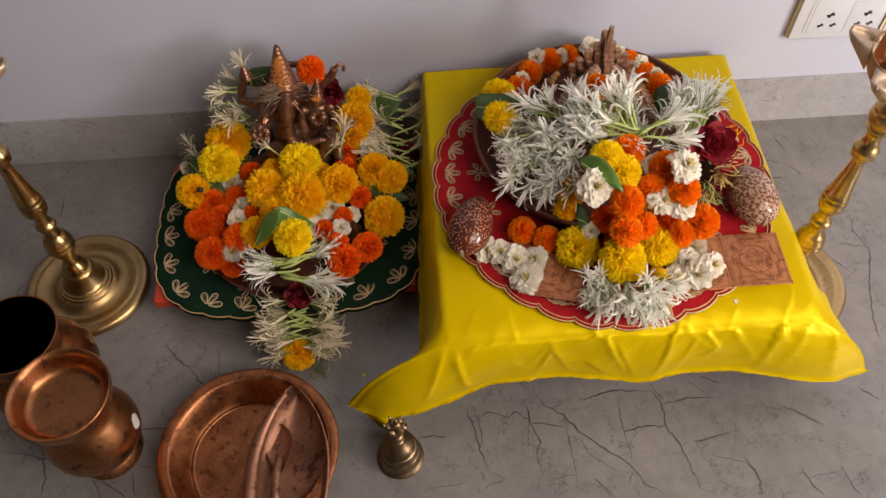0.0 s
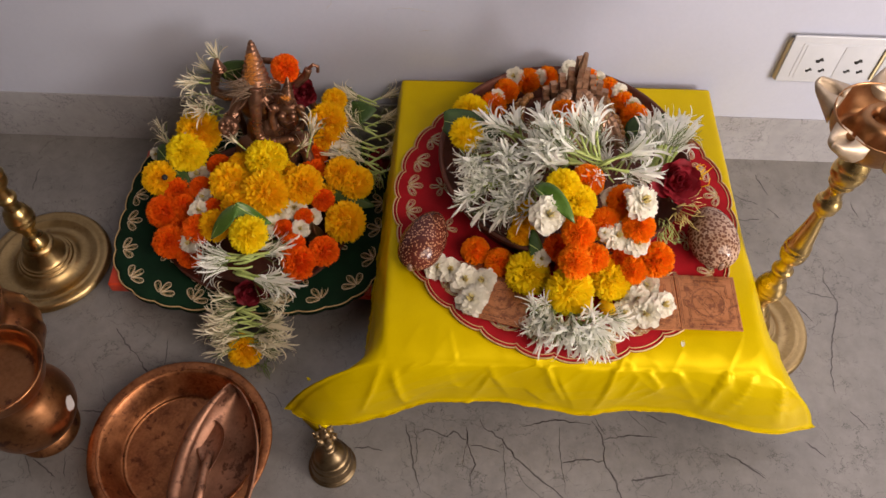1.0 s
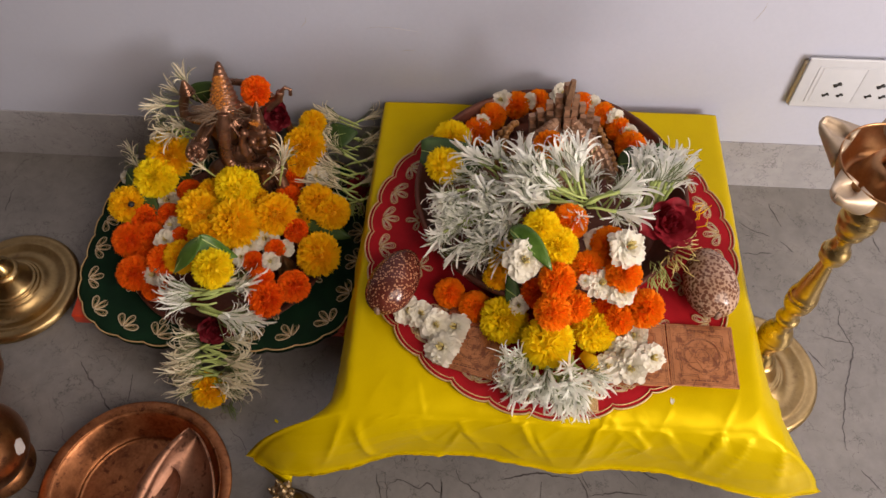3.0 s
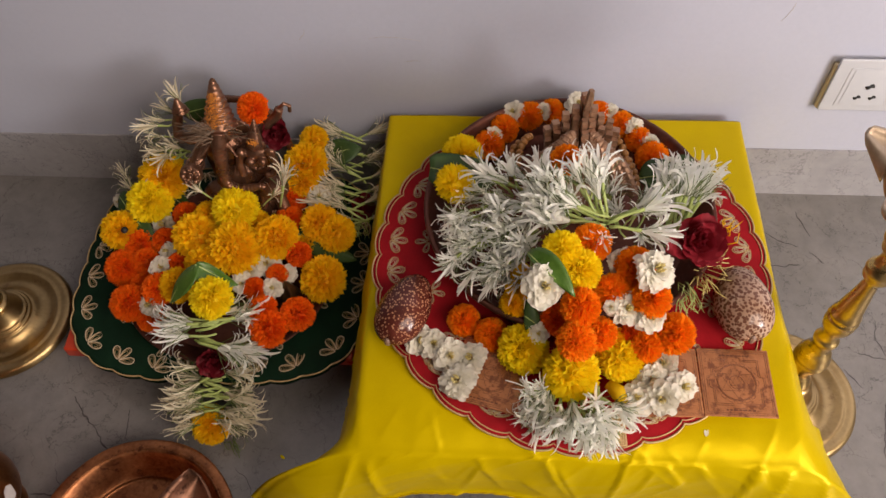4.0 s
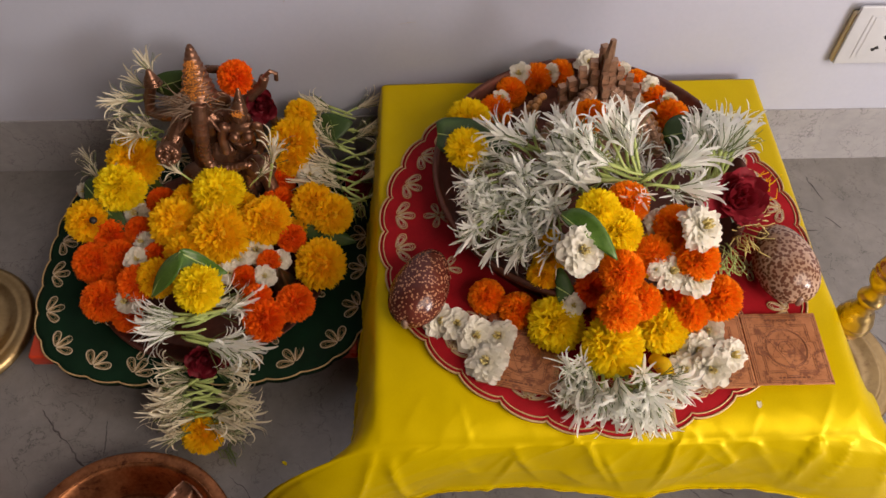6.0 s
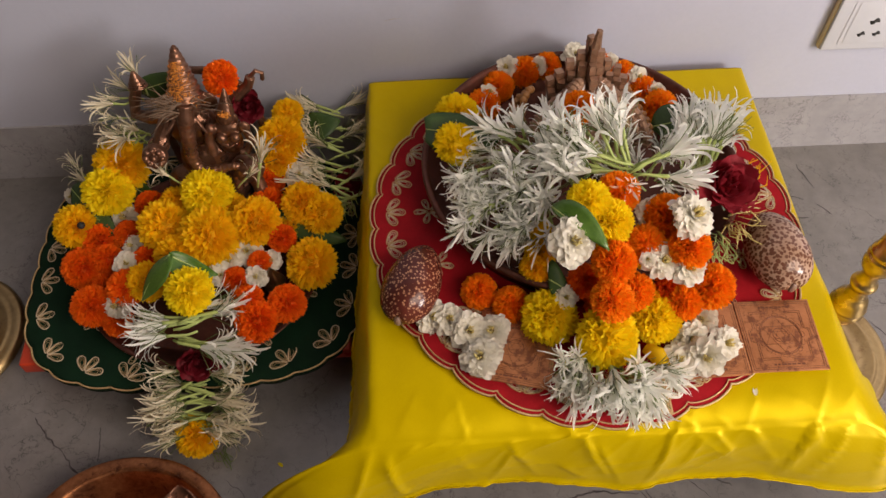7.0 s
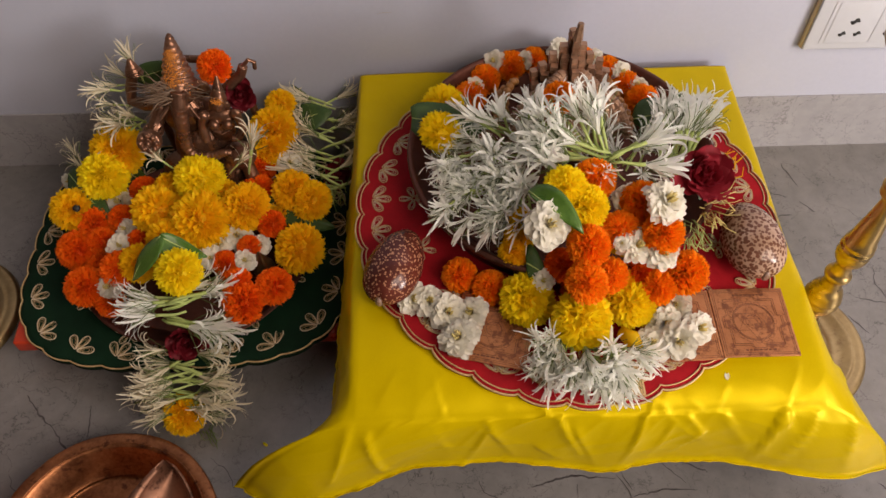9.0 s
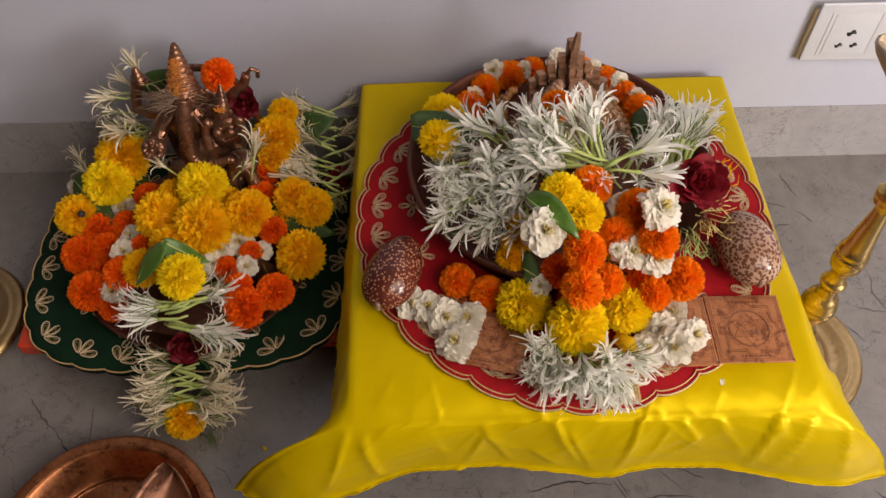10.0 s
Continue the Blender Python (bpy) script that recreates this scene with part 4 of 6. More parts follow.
def hand_bell():
    t = thing("hand_bell", "small brass hand bell with an ornamental handle on the floor", "bell", at=(-0.031, 0.457, 0))
    body = [(0.0230, 0.0), (0.0246, 0.001), (0.0246, 0.0035), (0.0232, 0.005), (0.0234, 0.007), (0.0222, 0.0085), (0.0212, 0.014), (0.0202, 0.019), (0.0208, 0.0205), (0.0196, 0.022), (0.0188, 0.026), (0.0178, 0.0295), (0.0184, 0.031), (0.0166, 0.0325), (0.0145, 0.0375), (0.0105, 0.042), (0.0075, 0.046), (0.0062, 0.050)]
    part("bell_body", lathe(bmesh.new(), rounded(body, 3), 56), M_BRASS_DULL, t)
    h = bmesh.new()
    lathe(h, rounded([(0.005, 0.050), (0.0042, 0.056), (0.0062, 0.058), (0.0062, 0.061), (0.004, 0.063), (0.004, 0.068), (0.0065, 0.071), (0.006, 0.075), (0.004, 0.079)], 3), 28)
    part("handle", h, M_BRASS_DULL, t)
    for k in range(6):
        a = k * math.pi / 3
        h = bmesh.new()
        ball(h, (0.0075 * math.cos(a), 0.0062 * math.sin(a), 0.081 + 0.002 * (k % 2)), 0.0042, (1, 1, 0.9), 10, 8)
        tube(h, [(0.004 * math.cos(a), 0.004 * math.sin(a), 0.078), (0.010 * math.cos(a), 0.008 * math.sin(a), 0.083), (0.0115 * math.cos(a), 0.009 * math.sin(a), 0.089)], 0.0022, 8, lambda s: 1.1 - 0.7 * s)
        part("petal_ornament", h, M_BRASS_DULL, t)
    h = bmesh.new()
    ball(h, (0, 0, 0.086), 0.0055, (1.1, 0.9, 1.0), 12, 8)
    cone(h, (0, 0, 0.089), (0.001, 0.001, 0.097), 0.0032, 0.001, 10)
    part("knob", h, M_BRASS_DULL, t)
    return t


hand_bell()


# ---- dish, shells and copper sheets on the red mat ----
def offering_dish(name, x, y, z, r, depth, material, label, tilt=0.0):
    t = thing(name, label, "dish", at=(x, y, z))
    k = depth
    prof = [(0.0004, 0.0022), (r * 0.74, 0.0022), (r * 0.84, k * 0.25), (r * 0.93, k * 0.75), (r * 0.965, k * 0.97), (r * 0.985, k), (r, k * 0.97), (r, k * 0.88), (r * 0.965, k * 0.70), (r * 0.90, k * 0.20), (r * 0.82, 0.0), (0.0004, 0.0)]
    part("bowl", lathe(bmesh.new(), rounded(prof, 3), 96), material, t)
    t.rotation_euler = (radians(tilt), 0, 0)
    return t


offering_dish("copper_dish", 0.203, 0.745, 0.1425, 0.1345, 0.033, M_COPPER_DARK, "dark copper dish full of flowers on a red mat")
offering_dish("copper_plate", -0.142, 0.738, 0.0495, 0.112, 0.009, M_COPPER_DARK, "shallow dark copper plate heaped with flowers on green mat")


def cowrie(x, y, z, spin, length, wide, high, material, label):
    bm = bmesh.new()
    bmesh.ops.create_uvsphere(bm, u_segments=40, v_segments=26, radius=1)
    for v in bm.verts:
        c = v.co
        taper = 1 - 0.16 * c.y
        cx = c.x * wide / 2 * taper
        cz = c.z * (high * 0.62 if c.z > 0 else high * 0.38)
        cy = c.y * length / 2
        if c.z < -0.2:
            cz += 0.35 * high * 0.38 * max(0, 1 - (c.x / 0.25) ** 2) * (1 - c.y ** 2)
        # a notch at each end of the shell
        if abs(c.y) > 0.93 and c.z < 0.45:
            cz += 0.003 * (1 if abs(c.x) < 0.12 else 0)
            cy -= math.copysign(0.0035, c.y) if abs(c.x) < 0.14 else 0
        v.co = (cx, cy, cz + high * 0.38)
    ob = tagged(solid("cowrie_shell", bm, material), label, "shell", "cowrie shells")
    mouth = bmesh.new()
    ball(mouth, (0.0, -length * 0.478, high * 0.36), 0.0042, (0.8, 0.6, 1.3), 12, 8)
    part("mouth", mouth, M_MOUTH, ob, "pale notch at the tip")
    ob.matrix_world = pose(x, y, z, 0, 0, spin)
    return ob


cowrie(0.057, 0.6385, 0.1415, -22, 0.073, 0.045, 0.036, M_COWRIE_DARK, "glossy dark brown cowrie shell with cream spots")
cowrie(0.3515, 0.6535, 0.1415, 6, 0.073, 0.050, 0.040, M_COWRIE_PALE, "glossy pale cowrie shell with dark brown spots")


def yantra(m, label):
    t = thing("copper_sheet", label, "plaque", "engraved copper sheets")
    h = 0.0303
    part("sheet", box(bmesh.new(), -h, h, -h, h, 0, 0.0012, 0.0003), M_YANTRA, t)

    def loop(pts, r=0.00028):
        bm = bmesh.new()
        tube(bm, [(px, py, 0.0012) for px, py in pts], r, 5, close=True)
        part("engraved_line", bm, M_ENGRAVE, t)

    def square(a, notch=0.0):
        q = []
        for k in range(4):
            c, s = (1, 0, -1, 0)[k], (0, 1, 0, -1)[k]
            for u, v in ((a, -a), (a, -notch), (a + 0.004, -notch * 0.8), (a + 0.004, notch * 0.8), (a, notch)) if notch else ((a, -a),):
                q.append((c * u - s * v, s * u + c * v))
        return q

    loop(square(0.0285))
    loop(square(0.0270))
    loop(square(0.0205, 0.006))
    loop(square(0.0190, 0.0055))
    for r in (0.0165, 0.0155, 0.006):
        loop([(r * math.cos(2 * math.pi * k / 40), r * math.sin(2 * math.pi * k / 40)) for k in range(40)])
    for q in (0.5, 1.5):
        loop([(0.0150 * math.cos(math.pi * q + 2 * math.pi * k / 3), 0.0150 * math.sin(math.pi * q + 2 * math.pi * k / 3)) for k in range(3)])
        loop([(0.0058 * math.cos(math.pi * q + 2 * math.pi * k / 3), 0.0058 * math.sin(math.pi * q + 2 * math.pi * k / 3)) for k in range(3)])
    for k in range(16):
        a = 2 * math.pi * k / 16
        loop([((0.0175 + 0.0014 * math.cos(b)) * math.cos(a) - 0.0026 * math.sin(b) * math.sin(a), (0.0175 + 0.0014 * math.cos(b)) * math.sin(a) + 0.0026 * math.sin(b) * math.cos(a)) for b in np.linspace(0, 2 * math.pi, 10, endpoint=False)], 0.0002)
    # a line of worn writing near each edge, as bars
    rnd = random.Random(3)
    for s in (0.0242, -0.0246):
        x = -0.012
        while x < 0.012:
            w = rnd.uniform(0.0015, 0.0035)
            part("worn_writing", box(bmesh.new(), x, x + w, s - 0.0007, s + 0.0007, 0.0011, 0.00135), M_ENGRAVE, t, smooth=False)
            x += w + 0.001
    t.matrix_world = m
    return t


def gold_card():
    t = thing("gold_card", "small pale gold card with a printed border under white lilies", "card", at=(0.2325, 0.5415, 0.1352))
    h = 0.0135
    part("sheet", box(bmesh.new(), -h, h, -h, h, 0, 0.0006), M_GOLD, t, smooth=False)
    for a in (0.0118, 0.0100):
        bm = bmesh.new()
        tube(bm, [(-a, -a, 0.0006), (a, -a, 0.0006), (a, a, 0.0006), (-a, a, 0.0006)], 0.00025, 4, close=True)
        part("border_line", bm, M_ENGRAVE, t, "thin brown border line")
    t.rotation_euler = (radians(10), 0, radians(3))
    return t


gold_card()
yantra(pose(0.3410, 0.5855, 0.1404, 2.5, 1.5, 0.5), "square copper sheet engraved with a star diagram, on yellow cloth")
yantra(pose(0.2795, 0.583, 0.1418, 3.0, 0, 1.0), "square engraved copper sheet partly under white flowers")
yantra(pose(0.134, 0.585, 0.1425, 3.0, 0, -14), "square engraved copper sheet under flowers on the red mat")


# ---- statues ----
def fuse(ob, voxel):
    r = ob.modifiers.new("fuse", "REMESH")
    r.mode, r.voxel_size, r.use_smooth_shade = "VOXEL", voxel, True
    s = ob.modifiers.new("soften", "SMOOTH")
    s.factor, s.iterations = 0.5, 1
    return ob


def seated_statue():
    bm = bmesh.new()
    V = Vector
    # seat, legs and belly
    ball(bm, (-0.130, 0.825, 0.066), 0.042, (1.15, 0.8, 0.35))
    ball(bm, (-0.132, 0.822, 0.112), 0.030, (0.95, 0.85, 1.25))
    ball(bm, (-0.150, 0.806, 0.098), 0.020, (1.2, 1.0, 0.8))
    ball(bm, (-0.112, 0.806, 0.096), 0.020, (1.2, 1.0, 0.8))
    ball(bm, (-0.138, 0.822, 0.156), 0.022, (1.1, 0.8, 1.1))
    # head with ears, forehead ornament and trunk
    ball(bm, (-0.134, 0.812, 0.190), 0.0125, (1.0, 0.95, 1.1))
    for s in (-1, 1):
        ball(bm, (-0.135 + s * 0.017, 0.823, 0.183), 0.009, (0.9, 0.35, 1.2))
    trunk = [(-0.1325, 0.803, 0.199), (-0.134, 0.797, 0.188), (-0.1355, 0.794, 0.174), (-0.137, 0.792, 0.158), (-0.138, 0.790, 0.145), (-0.135, 0.788, 0.135), (-0.126, 0.787, 0.1315), (-0.114, 0.787, 0.1325), (-0.104, 0.787, 0.136), (-0.097, 0.787, 0.135)]
    tube(bm, trunk, 0.0070, 14, lambda s: 1.12 - 0.68 * s)
    for i in range(19):
        s = 1.2 + i / 18 * 7.4
        k = int(s)
        p = V(trunk[k]).lerp(V(trunk[k + 1]), s - k)
        d = (V(trunk[k + 1]) - V(trunk[k])).normalized()
        o = d.orthogonal().normalized()
        rr = 0.0069 * (1.12 - 0.68 * s / 9)
        tube(bm, [p + rr * (math.cos(a) * o + math.sin(a) * d.cross(o)) for a in np.linspace(0, 2 * math.pi, 14, endpoint=False)], 0.0007, 5, close=True)
    for s in (-1, 1):
        tube(bm, [(-0.135 + s * 0.008, 0.800, 0.186), (-0.135 + s * 0.014, 0.794, 0.180), (-0.135 + s * 0.018, 0.790, 0.177)], 0.0022, 8, lambda q: 1.1 - 0.7 * q)
    # tall ringed crown
    a, b = V((-0.1355, 0.818, 0.190)), V((-0.139, 0.842, 0.2285))
    for i in range(9):
        f = i / 9
        p = a.lerp(b, f)
        r = 0.0150 * (1 - f) ** 0.8 + 0.0018
        q = a.lerp(b, f + 0.10)
        cone(bm, p, q, r, r * 0.86, 22)
        d = (b - a).normalized()
        o = d.orthogonal().normalized()
        tube(bm, [p + r * (math.cos(u) * o + math.sin(u) * d.cross(o)) for u in np.linspace(0, 2 * math.pi, 20, endpoint=False)], 0.0010, 6, close=True)
    ball(bm, b, 0.0026)
    # raised rear arm with a small pointed emblem
    tube(bm, [(-0.152, 0.822, 0.168), (-0.176, 0.826, 0.162), (-0.190, 0.832, 0.162), (-0.187, 0.834, 0.176), (-0.181, 0.835, 0.192)], 0.0068, 10, lambda s: 1 - 0.25 * s)
    for r, z in ((0.0092, 0.192), (0.0080, 0.196), (0.0060, 0.200), (0.0038, 0.204)):
        cone(bm, (-0.179, 0.835, z), (-0.179, 0.836, z + 0.0045), r, r * 0.6, 16)
    tube(bm, [(-0.116, 0.826, 0.160), (-0.100, 0.834, 0.172), (-0.084, 0.838, 0.186), (-0.080, 0.838, 0.196)], 0.006, 10, lambda s: 1 - 0.25 * s)
    tube(bm, [(-0.080, 0.838, 0.196), (-0.074, 0.838, 0.203), (-0.069, 0.838, 0.200), (-0.070, 0.838, 0.192)], 0.0022, 8)
    # front arm with an open rosette palm
    tube(bm, [(-0.156, 0.814, 0.172), (-0.163, 0.804, 0.160), (-0.166, 0.794, 0.152), (-0.166, 0.786, 0.156)], 0.0075, 10, lambda s: 1 - 0.2 * s)
    cone(bm, (-0.167, 0.786, 0.156), (-0.1665, 0.7795, 0.159), 0.0115, 0.0105, 20)
    for k in range(8):
        u = k * math.pi / 4
        ball(bm, (-0.1665 + 0.0072 * math.cos(u), 0.7785 + 0.003 * math.sin(u), 0.1592 + 0.0068 * math.sin(u)), 0.0026, u=8, v=6)
    ball(bm, (-0.1665, 0.7782, 0.1596), 0.0032, u=8, v=6)
    for z in (0.150, 0.154):
        tube(bm, [(-0.165 + 0.0085 * math.cos(u), 0.796 + 0.0085 * math.sin(u), z + 0.006) for u in np.linspace(0, 2 * math.pi, 16, endpoint=False)], 0.0012, 5, close=True)
    # companion figure on the knee
    ball(bm, (-0.104, 0.806, 0.150), 0.0115, (1.0, 0.7, 1.5))
    ball(bm, (-0.102, 0.806, 0.166), 0.0120, (1.2, 0.6, 0.7))
    ball(bm, (-0.101, 0.803, 0.183), 0.0070, (1, 1, 1.15))
    ball(bm, (-0.101, 0.7968, 0.1815), 0.0018, (0.8, 1, 1.4), 8, 6)
    for i in range(5):
        cone(bm, (-0.1005 + 0.0006 * i, 0.805 + 0.001 * i, 0.187 + 0.0045 * i), (-0.1000 + 0.0006 * i, 0.806 + 0.001 * i, 0.192 + 0.0045 * i), 0.0080 - 0.0014 * i, 0.0066 - 0.0014 * i, 16)
    for s in (-1, 1):
        ball(bm, (-0.1015 + s * 0.0075, 0.806, 0.178), 0.0030, (0.8, 0.8, 1.8), 8, 6)
    ball(bm, (-0.0875, 0.801, 0.172), 0.0056, (1, 0.6, 1))
    ball(bm, (-0.1175, 0.803, 0.168), 0.0052, (1, 1, 1.2))
    tube(bm, [(-0.1185, 0.803, 0.168), (-0.121, 0.801, 0.157), (-0.120, 0.797, 0.142)], 0.0048, 8)
    for dx in (-0.0062, 0.0062):
        ball(bm, (-0.1025 + dx, 0.7975, 0.162), 0.0050)
    tube(bm, [(-0.112, 0.799, 0.153), (-0.104, 0.7955, 0.1515), (-0.096, 0.799, 0.153)], 0.0012, 6)
    tube(bm, [(-0.087, 0.801, 0.170), (-0.083, 0.797, 0.158), (-0.088, 0.792, 0.150), (-0.094, 0.791, 0.150)], 0.0040, 8)
    ball(bm, (-0.094, 0.798, 0.120), 0.015, (1.1, 1.0, 0.8))
    tube(bm, [(-0.088, 0.792, 0.116), (-0.084, 0.786, 0.106), (-0.083, 0.786, 0.088)], 0.0068, 10)
    tube(bm, [(-0.102, 0.790, 0.118), (-0.104, 0.784, 0.108), (-0.104, 0.785, 0.09)], 0.0062, 10)
    # arched frame behind
    arch = [(-0.172, 0.848, 0.075), (-0.176, 0.850, 0.12), (-0.168, 0.852, 0.165), (-0.142, 0.854, 0.192), (-0.112, 0.852, 0.192), (-0.088, 0.850, 0.168), (-0.082, 0.848, 0.12), (-0.086, 0.848, 0.075)]
    tube(bm, arch, 0.0042, 8)
    ob = tagged(solid("seated_statue", bm, M_STATUE), "brown copper seated statue with a tall ringed crown among flowers", "statue")
    ob.location = (0, 0, -0.0005)
    return fuse(ob, 0.00075)


seated_statue()
pollen = bmesh.new()
rnd_powder = random.Random(4)
for k in range(900):
    f = rnd_powder.uniform(-0.1, 0.75)
    turn = rnd_powder.gauss(0, 0.45)
    axis = Vector((-0.1355, 0.818, 0.190)).lerp(Vector((-0.139, 0.842, 0.2285)), f)
    r = 0.0150 * (1 - max(f, 0)) ** 0.8 + 0.0022
    ball(pollen, axis + Vector((r * math.sin(turn), -r * math.cos(turn) * 0.85, r * math.cos(turn) * 0.5)), rnd_powder.uniform(0.0002, 0.00055), u=5, v=3)
for k in range(140):
    ball(pollen, (-0.100 + rnd_powder.gauss(0, 0.0024), 0.7968 + rnd_powder.uniform(0, 0.001), 0.190 + rnd_powder.gauss(0, 0.0022)), 0.0004, u=5, v=3)
tagged(solid("orange_powder", pollen, M_POLLEN), "smear of orange powder on the statue's crown", "powder", kind="stuff")


def tower_statue():
    """A stepped spire of small square blocks with ringed curved arms."""
    bm = bmesh.new()
    rnd = random.Random(11)
    ball(bm, (0.207, 0.775, 0.163), 0.036, (1.05, 0.75, 0.6))
    for i in range(-4, 5):
        for j in range(5):
            # upright square posts, tallest in the middle
            high = 0.254 - (0.008 if i else 0) - 0.0085 * abs(i) - 0.0085 * j + rnd.uniform(-0.0018, 0.0018)
            x, y = 0.2135 + 0.0068 * i, 0.803 - 0.0072 * j
            half = (0.0030 if i == 0 else 0.0032) + rnd.uniform(-0.0004, 0.0002)
            m = Matrix.Translation((x, y, 0.16)) @ Euler((radians(-4), radians(1.2 * i), radians(rnd.uniform(-16, 16)))).to_matrix().to_4x4()
            post = bmesh.ops.create_cube(bm, size=1, matrix=m @ Matrix.Translation((0, 0, (high - 0.16) / 2)) @ Matrix.Diagonal((2 * half, 2 * half, high - 0.16, 1)))
            bmesh.ops.create_cube(bm, size=1, matrix=m @ Matrix.Translation((0, 0, high - 0.166)) @ Matrix.Diagonal((2.3 * half, 2.3 * half, 0.0016, 1)))
    cone(bm, (0.2138, 0.798, 0.250), (0.2150, 0.800, 0.266), 0.0044, 0.0026, 6)
    # ringed arms that curve down from the spire on both sides
    for side in (-1, 1):
        for j in range(4):
            pts = []
            for i in range(13):
                a = radians(92 * i / 12)
                reach = 0.020 + 0.0095 * j
                pts.append((0.212 + side * (0.007 + reach * math.sin(a) ** 0.8 * (1.0 if side < 0 else 0.85)), 0.790 - 0.030 * math.sin(a) ** 1.6 - 0.0022 * j, 0.180 + (0.040 - 0.002 * j) * math.cos(a)))
            tube(bm, pts, 0.0046, 8, lambda s: 1.0 - 0.25 * s)
            for i in range(1, 12):
                p, q = Vector(pts[i]), Vector(pts[i + 1])
                d = (q - p).normalized()
                o = d.orthogonal().normalized()
                tube(bm, [p + 0.0047 * (math.cos(a) * o + math.sin(a) * d.cross(o)) for a in np.linspace(0, 2 * math.pi, 10, endpoint=False)], 0.0008, 4, close=True)
    ob = tagged(solid("tower_statue", bm, M_BRONZE, False), "brown metal statue shaped like a stepped spire among flowers", "statue")
    return ob


tower_statue()


def bead_string(points, r, label):
    t = thing("bead_string", label, "beads", "strings of seed beads")
    p = [Vector(q) for q in points]
    length = sum((b - a).length for a, b in zip(p, p[1:]))
    n = int(length / (r * 1.8))
    bm = bmesh.new()
    bmesh.ops.create_icosphere(bm, subdivisions=2, radius=r)
    for v in bm.verts:
        v.co *= 1 + 0.12 * noise.noise(v.co * 900)
    me = mesh_of("bead", bm, M_BEAD)
    for i in range(n):
        want, k = length * i / n, 0
        while want > (p[k + 1] - p[k]).length:
            want -= (p[k + 1] - p[k]).length
            k += 1
        ob = new("bead", me)
        ob.parent = t
        ob.location = p[k] + (p[k + 1] - p[k]).normalized() * want
        ob.rotation_euler = (i, i * 2, i * 3)
    return t


bead_string([(0.166, 0.806, 0.198), (0.152, 0.795, 0.197), (0.146, 0.778, 0.195), (0.147, 0.762, 0.190), (0.150, 0.748, 0.186)], 0.0036, "string of rough brown seed beads beside the statue")
bead_string([(0.163, 0.800, 0.203), (0.157, 0.788, 0.203), (0.154, 0.772, 0.200), (0.155, 0.757, 0.195)], 0.0036, "string of rough brown seed beads beside the statue")
bead_string([(0.247, 0.806, 0.200), (0.253, 0.792, 0.198), (0.257, 0.776, 0.194), (0.258, 0.757, 0.188)], 0.0036, "string of rough brown seed beads beside the statue")
bead_string([(0.252, 0.797, 0.190), (0.259, 0.785, 0.190), (0.264, 0.770, 0.187), (0.265, 0.755, 0.183)], 0.0036, "string of rough brown seed beads beside the statue")


# ---- flowers ----
def marigold_mesh(seed, material, petals=340, flat=0.82, broad=1.0):
    """A pom-pom of ruffled petals, radius 1 cm, facing +z."""
    rnd = random.Random(seed)
    bm = bmesh.new()
    R = 0.01
    golden = math.pi * (3 - 5 ** 0.5)
    for i in range(petals):
        f = (i + 0.5) / petals
        cz = 1 - 1.42 * f
        a = i * golden + rnd.uniform(-0.2, 0.2)
        sr = math.sqrt(max(0, 1 - cz * cz))
        d = Vector((sr * math.cos(a), sr * math.sin(a), cz * flat)).normalized()
        d = (d + Vector((rnd.uniform(-0.16, 0.16), rnd.uniform(-0.16, 0.16), rnd.uniform(-0.1, 0.16)))).normalized()
        side = Vector((-math.sin(a), math.cos(a), 0))
        side = (Matrix.Rotation(rnd.uniform(-0.9, 0.9), 3, d) @ side).normalized()
        nrm = d.cross(side)
        reach = R * rnd.uniform(0.90, 1.07) * (0.93 + 0.07 * sr)
        wide = R * broad * rnd.uniform(0.075, 0.125)
        curl = rnd.uniform(-0.10, 0.20) * R
        rows = []
        for j, (s, w) in enumerate(((0.42, 0.45), (0.78, 0.95), (1.0, 1.1))):
            row = []
            for k in range(4):
                u = (k / 3 * 2 - 1)
                wav = (0.055 * broad * R * (1 if k % 2 else -1) * rnd.uniform(0.5, 1.3)) if j == 2 else 0
                cup = 0.10 * R * u * u * s
                p = d * (reach * s + wav) + side * (u * wide * w) + nrm * (curl * s * s - cup + (rnd.uniform(-0.05, 0.05) * R if j == 2 else 0))
                row.append(bm.verts.new(p))
            rows.append(row)
        for r1, r2 in zip(rows, rows[1:]):
            for k in range(3):
                bm.faces.new((r1[k], r1[k + 1], r2[k + 1], r2[k]))
    ball(bm, (0, 0, -0.0008), 0.0076, (1, 1, 0.88), 14, 10)
    return mesh_of("marigold_petals", bm, material)


def calyx_mesh():
    bm = bmesh.new()
    lathe(bm, rounded([(0.0008, -0.0125), (0.0018, -0.0115), (0.0030, -0.0075), (0.0046, -0.0045), (0.0052, -0.002)], 3), 14)
    return mesh_of("calyx", bm, M_LEAF_DARK)


CALYX = calyx_mesh()
KINDS = {}
for key, material in (("yellow", M_YELLOW), ("ochre", M_OCHRE), ("orange", M_ORANGE), ("deep", M_DEEP)):
    ruffled = key in ("yellow", "ochre")
    KINDS[key] = [marigold_mesh(17 * i + len(key), material, (330 if ruffled else 500) + 40 * i, (0.66 if ruffled else 0.74) + 0.09 * i, 1.5 if ruffled else 1.0) for i in range(3)]
WORDS = {"yellow": "bright yellow ruffled marigold head", "ochre": "deep yellow ruffled marigold head", "orange": "bright orange ruffled marigold head", "deep": "deep orange ruffled marigold head"}
flower_rnd = random.Random(8)
SIGHT = Vector((0.0, 0.55, -0.72))


